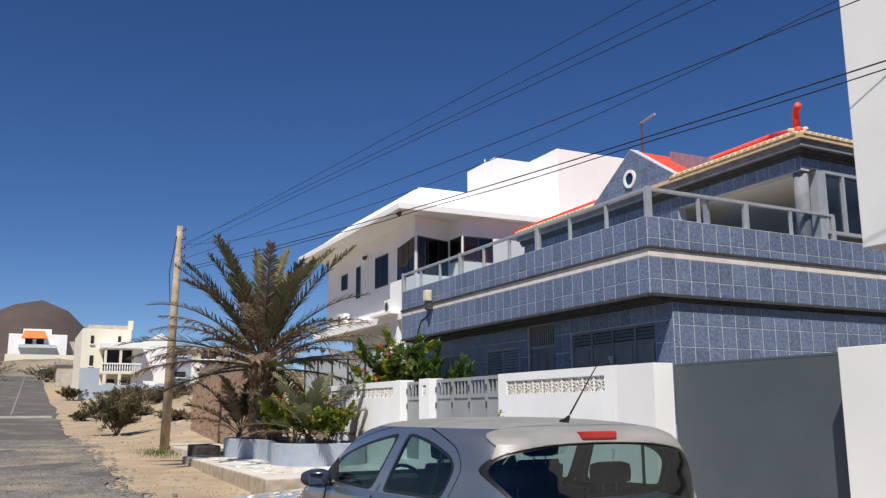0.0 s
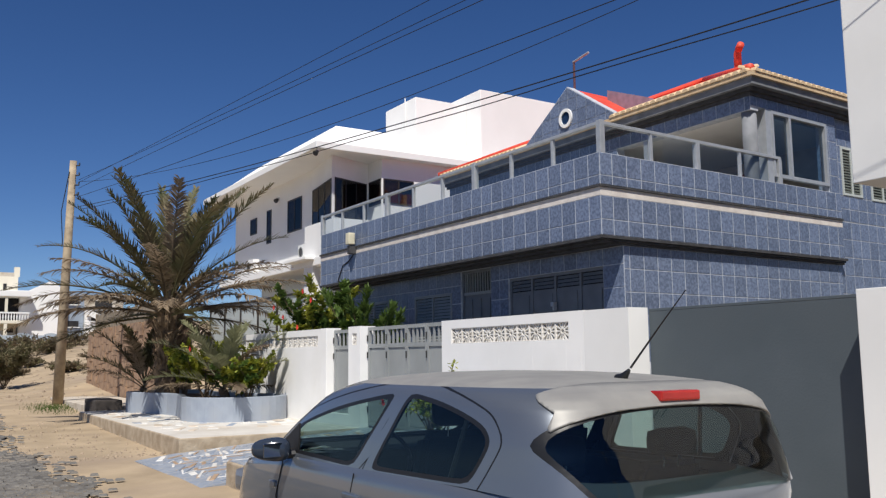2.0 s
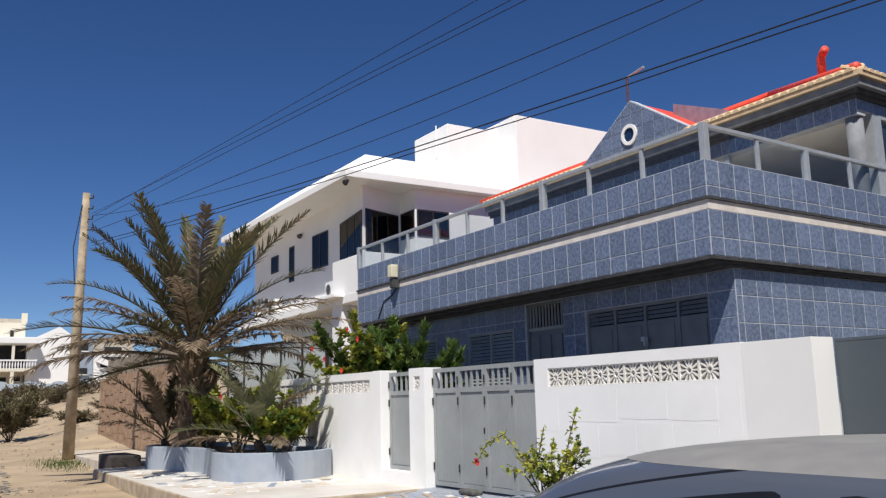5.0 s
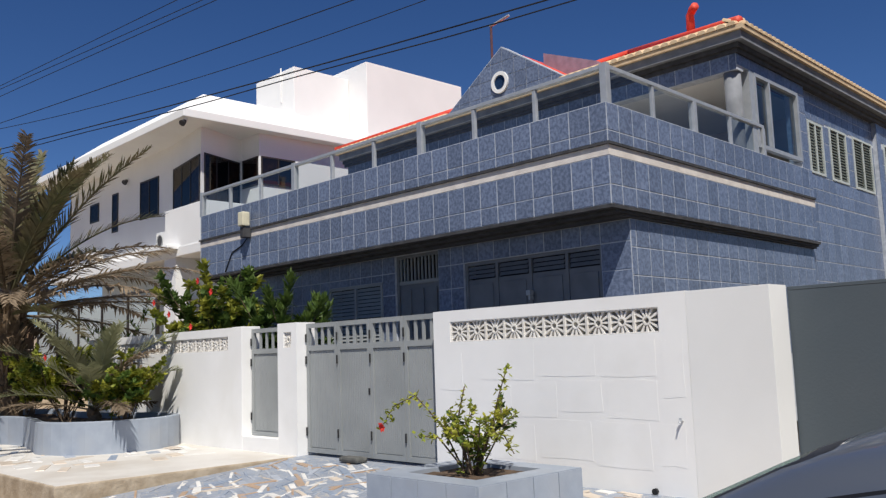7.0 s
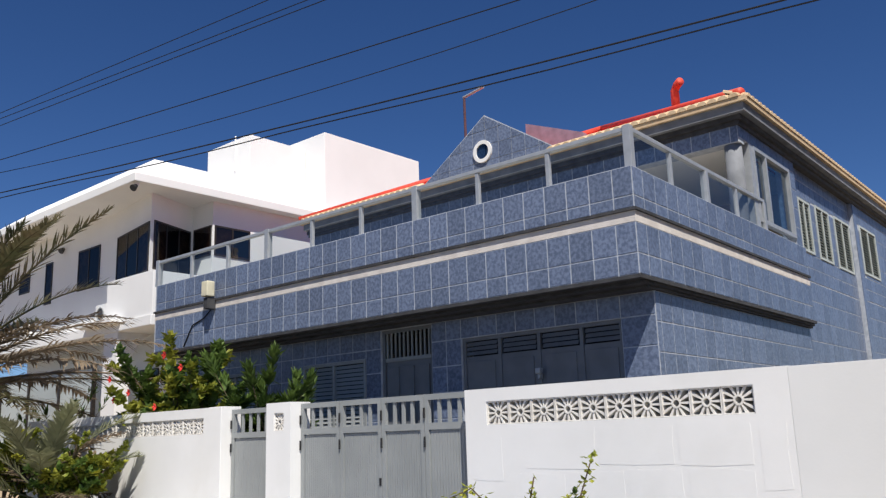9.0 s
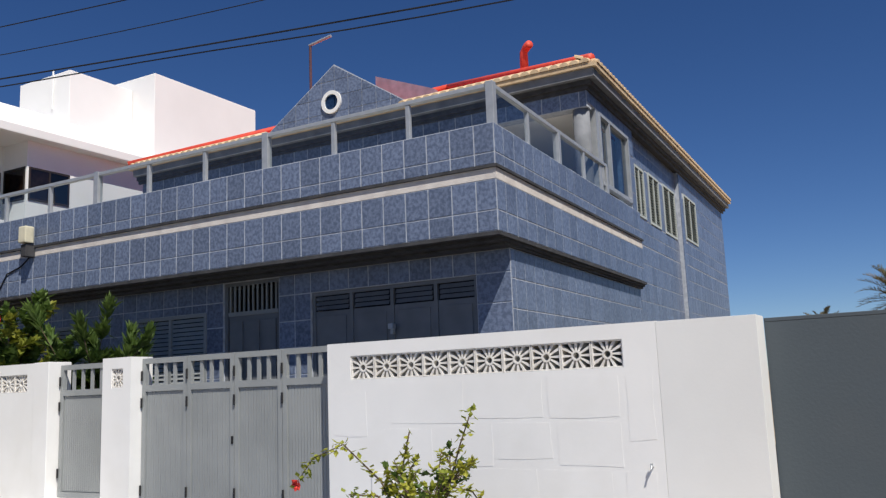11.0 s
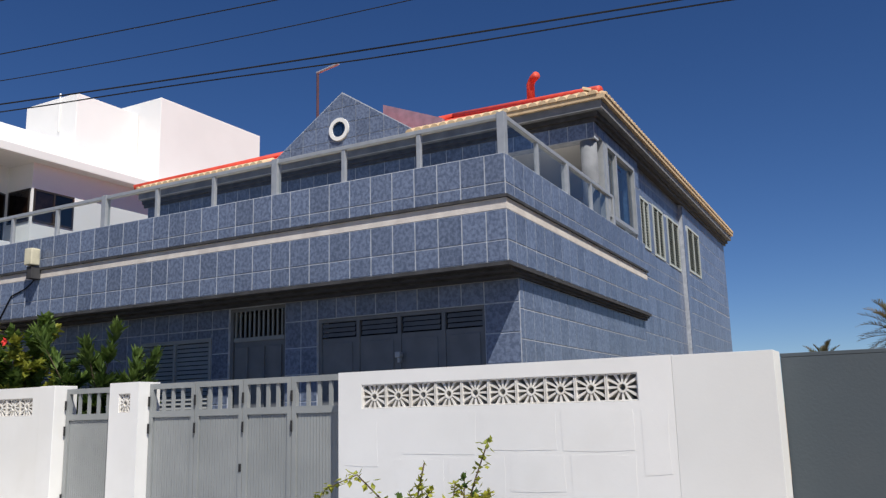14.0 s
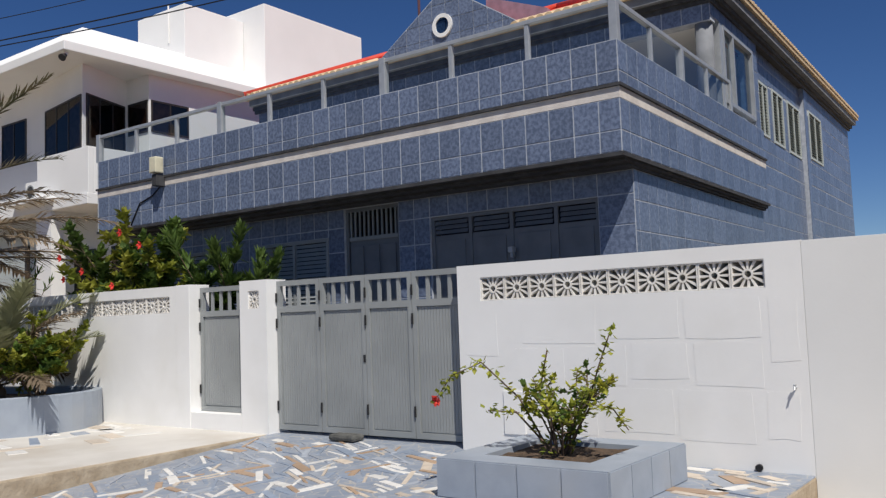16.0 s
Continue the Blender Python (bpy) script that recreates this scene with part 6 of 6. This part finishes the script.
for z0, x1, z1, sag, r in ENDS:
    pts = []
    for k in range(31):
        u = k / 30
        p = Vector((4.46, 28.9, z0)).lerp(Vector((x1, 4.0, z1)), u)
        p.z -= sag * 4 * u * (1 - u)
        pts.append(p)
    if x1 < 9.05:
        for k in range(1, 9):
            pts.append(Vector((x1, 4.0, z1)).lerp(Vector((8.15, -8.0, 7.2)), k / 8))
    else:
        pts.append(Vector((9.3, 3.9, 6.95)))
    thing("power_cable", tube(bmesh.new(), pts, r, 5), M_WIRE, "thin black overhead cable from the pole", "cable", group="overhead cables")
    if r == 0.0095:
        thing("power_cable", tube(bmesh.new(), [p + Vector((0.03, 0, -0.075 - 0.012 * math.sin(i))) for i, p in enumerate(pts)], 0.008, 5), M_WIRE, "thin black overhead cable from the pole", "cable", group="overhead cables")
m_stone = mat("loose_stone", (0.36, 0.28, 0.20), (0.22, 0.17, 0.12), scale=3, rough=0.95, bump=0.5, bump_scale=20)
rng = random.Random(77)
stones = bmesh.new()
for k in range(900):
    y = 16 + 50 * rng.random() ** 1.6
    x = rng.uniform(1.6, 4.0) if y < 24 else rng.uniform(2.0, 14)
    r = rng.uniform(0.012, 0.05) * (1 if y < 30 else 2.2)
    z = land(x, y) - 0.02
    vs = [stones.verts.new((x + r * a * rng.uniform(.7, 1.3), y + r * b * rng.uniform(.7, 1.3), z + r * c * 0.7)) for a, b, c in ((1, 0, 0), (0, 1, 0), (-1, 0, 0), (0, -1, 0), (0, 0, 1))]
    for i in range(4):
        stones.faces.new((vs[i], vs[(i + 1) % 4], vs[4]))
thing("loose_stones", stones, m_stone, "small loose stones on the sandy verge", "stones", kind="stuff")

# ---- wall tiles ----
_tiles = {}


def tile_mesh(w, h, proud=0.005, ch=0.003):
    key = (round(w, 3), round(h, 3))
    if key not in _tiles:
        bm = bmesh.new()
        a = [bm.verts.new((0, s * w / 2, t * h / 2)) for s, t in ((-1, -1), (1, -1), (1, 1), (-1, 1))]
        b = [bm.verts.new((-proud, s * (w / 2 - ch), t * (h / 2 - ch))) for s, t in ((-1, -1), (1, -1), (1, 1), (-1, 1))]
        bm.faces.new(b[::-1])
        for i in range(4):
            bm.faces.new((a[i], b[i], b[(i + 1) % 4], a[(i + 1) % 4]))
        me = bpy.data.meshes.new("tile")
        bmesh.ops.recalc_face_normals(bm, faces=bm.faces)
        bm.normal_update()
        if b[0].link_faces and bm.faces[:] and sum(f.normal.x for f in bm.faces) > 0:
            bmesh.ops.reverse_faces(bm, faces=bm.faces)
        bm.to_mesh(me)
        bm.free()
        me.materials.append(M_TILE)
        _tiles[key] = me
    return _tiles[key]


TURNED = Matrix.Rotation(math.atan(SKEW) + radians(90), 4, "Z")
GAP = 0.017


def tiling(parent, depth, us, vs, side=False, holes=()):
    """Tiles between the joints us along the wall and vs up it; holes (u0, v0, u1, v1) are left free."""
    for u0, u1 in zip(us, us[1:]):
        for v0, v1 in zip(vs, vs[1:]):
            r = [u0, v0, u1, v1]
            for h in holes:
                ou, ov = min(r[2], h[2]) - max(r[0], h[0]), min(r[3], h[3]) - max(r[1], h[1])
                if ou <= 0 or ov <= 0:
                    continue
                opts = [(h[0] - r[0], 2, h[0]), (r[2] - h[2], 0, h[2]), (h[1] - r[1], 3, h[1]), (r[3] - h[3], 1, h[3])]
                left, k, val = max(opts)
                r[k] = val
            w, hh = r[2] - r[0] - GAP, r[3] - r[1] - GAP
            if w < 0.03 or hh < 0.03:
                continue
            u, v = (r[0] + r[2]) / 2, (r[1] + r[3]) / 2
            p = skewed((u, depth, v) if side else (depth, u, v))
            ob = child("tile", tile_mesh(w, hh), parent)
            ob.matrix_basis = Matrix.Translation(p) @ (TURNED if side else Matrix.Identity(4))


def joints(a, b, first, step):
    out = [a]
    v = first
    while v < b - 0.03:
        if v > a + 0.03:
            out.append(v)
        v += step
    return out + [b]


COL = 0.3555
fu = joints(FY, YL, 12.39, COL)
su = joints(FX, 17.2, FX + 0.29, COL)
for parent, vs in ((fascia, [3.53, 3.80, 4.20]), (parapet, [4.388, 4.55, 4.94])):
    tiling(parent, FX - 0.001, fu, vs)
    tiling(parent, FY - 0.001, su, vs, side=True)
ROWH = 0.4
down = [3.40 - ROWH * k for k in range(6)][::-1]


def even(*stops):
    """Joints that meet every stop, with tiles of nearly one width between."""
    out = [stops[0]]
    for a, b in zip(stops, stops[1:]):
        n = max(1, round((b - a) / COL))
        out += [a + (b - a) * k / n for k in range(1, n + 1)]
    return out


tiling(ground_wall, 10.579, even(12.22, 12.74, 15.54, 16.15, 17.3, 17.66, 19.3, 20.6, 22.2, 23.2), [1.2, 1.49, 1.89, 2.29, 2.69, 3.09, 3.40], holes=[(12.74, 0.3, 15.54, 3.09), (16.15, 0.3, 17.3, 3.39), (17.66, 1.2, 19.3, 2.95), (20.6, 1.2, 22.2, 2.95)])
tiling(side_wall, 12.219, joints(10.58, 17.26, 10.72, COL), down, side=True)
upz = [4.9, 5.05, 5.45, 5.85, 6.375, 6.685]
tiling(upper_front, UX - 0.001, joints(UY, 23.3, 12.3, COL), upz, holes=[(UY, 4.9, 15.95, 6.375), (19.6, 4.9, 22.4, 6.22)])
for wall, (a, b, d) in zip(upper_sides, ((UX, R0, 0.0), (R0, R1, RECESS), (R1, 27.8, 0.0))):
    tiling(wall, UY + d - 0.001, joints(a, b, a + 0.2, COL), [4.388, 4.67, 4.955, 5.33, 5.71, 6.09, 6.46, 6.685], side=True, holes=[(UX, 4.3, 16.9, 6.46), (14.2, 4.3, 17.2, 4.94), (21.55, 4, 21.8, 7)] + SW)
for wall, (a, b, d) in zip(lower_sides[-2:], ((R0, R1, RECESS), (R1, 27.8, 0.0))):
    tiling(wall, UY + d - 0.001, joints(a, b, a + 0.2, COL), [1.6, 1.99, 2.39, 2.79, 3.19, 3.59, 3.99, 4.378], side=True, holes=[(18.2, 1.3, 20.6, 2.3), (22, 1.3, 23.6, 2.3), (21.55, 0, 21.8, 7)])


def clipped(poly, a, b):
    """The part of a polygon that lies left of the line from a to b."""
    out = []
    for p, q in zip(poly, poly[1:] + poly[:1]):
        dp, dq = ((b[0] - a[0]) * (r[1] - a[1]) - (b[1] - a[1]) * (r[0] - a[0]) for r in (p, q))
        if dp >= 0:
            out.append(p)
        if dp * dq < 0:
            t = dp / (dp - dq)
            out.append((p[0] + (q[0] - p[0]) * t, p[1] + (q[1] - p[1]) * t))
    return out


tri = [(GR, GZ), (GL, GZ), GA]
for i in range(14):
    for k in range(5):
        u0, v0 = 15.45 + 0.34 * i, 6.93 + 0.34 * k
        poly = [(u0 + GAP / 2, v0 + GAP / 2), (u0 + 0.34 - GAP / 2, v0 + GAP / 2), (u0 + 0.34 - GAP / 2, v0 + 0.34 - GAP / 2), (u0 + GAP / 2, v0 + 0.34 - GAP / 2)]
        cy, cz = sum(p[0] for p in tri) / 3, sum(p[1] for p in tri) / 3
        small = [((y - cy) * 0.975 + cy, (z - cz) * 0.965 + cz) for y, z in tri]
        for a, b in zip(small, small[1:] + small[:1]):
            poly = clipped(poly, a, b) if len(poly) > 2 else []
        if len(poly) > 2:
            part("tile", prism(bmesh.new(), [(UX - 0.161, y, z) for y, z in poly], (-0.01, 0, 0)), M_TILE, gable, skew=True)

# ---- broken tiles in the paving ----
m_bits = [mat("paving_" + n, c, tuple(v * 0.85 for v in c), scale=12, rough=0.45, bump=0.05, random_value=0.12) for n, c in (("white", (0.74, 0.72, 0.68)), ("cream", (0.62, 0.53, 0.43)), ("blue", (0.26, 0.31, 0.39)), ("tan", (0.42, 0.29, 0.19)), ("grey", (0.36, 0.39, 0.44)))]
rng = random.Random(15)


def drive_z(x, y):
    if y > 15.42 or y < 12.0:
        return 0.30
    return 0.07 + (x - 3.9) * (0.23 / 3.3) if x > 3.9 else max(0.0, 0.07 * (x - 3.3) / 0.6)


taken = []


def bit(parent, x, y, L, W, ang, m):
    for c in taken:
        if math.hypot(c[0] - x, c[1] - y) < (c[2] + W) * 0.51 + 0.004:
            return False
    step = max(1, int(L / W))
    for k in range(step + 1):
        s = (k / step - 0.5) * (L - W * 0.6)
        taken.append((x + s * math.cos(ang), y + s * math.sin(ang), W))
    bm = bmesh.new()
    c, s = math.cos(ang), math.sin(ang)
    skew_ = rng.uniform(-0.3, 0.3) * W
    quad = [(-L / 2 + skew_, -W / 2), (L / 2 + rng.uniform(-0.2, 0.1) * W, -W / 2 * rng.uniform(0.6, 1)), (L / 2 - skew_, W / 2), (-L / 2, W / 2 * rng.uniform(0.7, 1))]
    top = [(x + a * c - b * s, y + a * s + b * c) for a, b in quad]
    z = [drive_z(px, py) for px, py in top]
    a = [bm.verts.new((p[0], p[1], q - 0.004)) for p, q in zip(top, z)]
    lift = 0.004 + 0.0006 * (len(taken) % 9)
    b = [bm.verts.new((p[0] * 0.98 + x * 0.02, p[1] * 0.98 + y * 0.02, q + lift)) for p, q in zip(top, z)]
    bm.faces.new(b)
    for i in range(4):
        bm.faces.new((a[i], a[(i + 1) % 4], b[(i + 1) % 4], b[i]))
    part("tile_fragment", bm, m, parent)
    return True


drive, pave, plat = (bpy.data.objects[n] for n in ("driveway", "pavement", "pavement_platform"))
for parent, x0, x1, y0, y1, tries, limit, widths, longs, weights in (
        (drive, 3.4, 7.12, 12.08, 15.38, 9000, 299, (0.03, 0.04, 0.05, 0.07, 0.1), (0.16, 0.48), (4, 2, 3, 3.5, 3)),
        (pave, 3.7, 7.1, 9.46, 11.97, 12000, 299, (0.07, 0.1, 0.13, 0.16), (0.18, 0.48), (5, 5, 2.5, 2.5, 2)),
        (plat, 4.05, 7.05, 16.6, 24.1, 2500, 90, (0.12, 0.16, 0.2), (0.3, 0.7), (5, 3, 0.6, 0.4, 1))):
    made = 0
    for k in range(tries):
        if made >= limit:
            break
        x, y = rng.uniform(x0, x1), rng.uniform(y0, y1)
        if PX0 - 0.16 < x < PX1 + 0.16 and PY0 - 0.16 < y < PY1 + 0.16:
            continue
        W, L = rng.choice(widths), rng.uniform(*longs)
        ang = rng.choice((1.15, 1.25, 1.2, 1.2, 1.1, 0.5, 2.7)) + rng.gauss(0, 0.14)
        ex, ey = (L * abs(math.cos(ang)) + W) / 2, (L * abs(math.sin(ang)) + W) / 2
        if not (x0 + ex < x < x1 - ex and y0 + ey < y < y1 - ey):
            continue
        made += bit(parent, x, y, L, W, ang, rng.choices(m_bits, weights)[0])
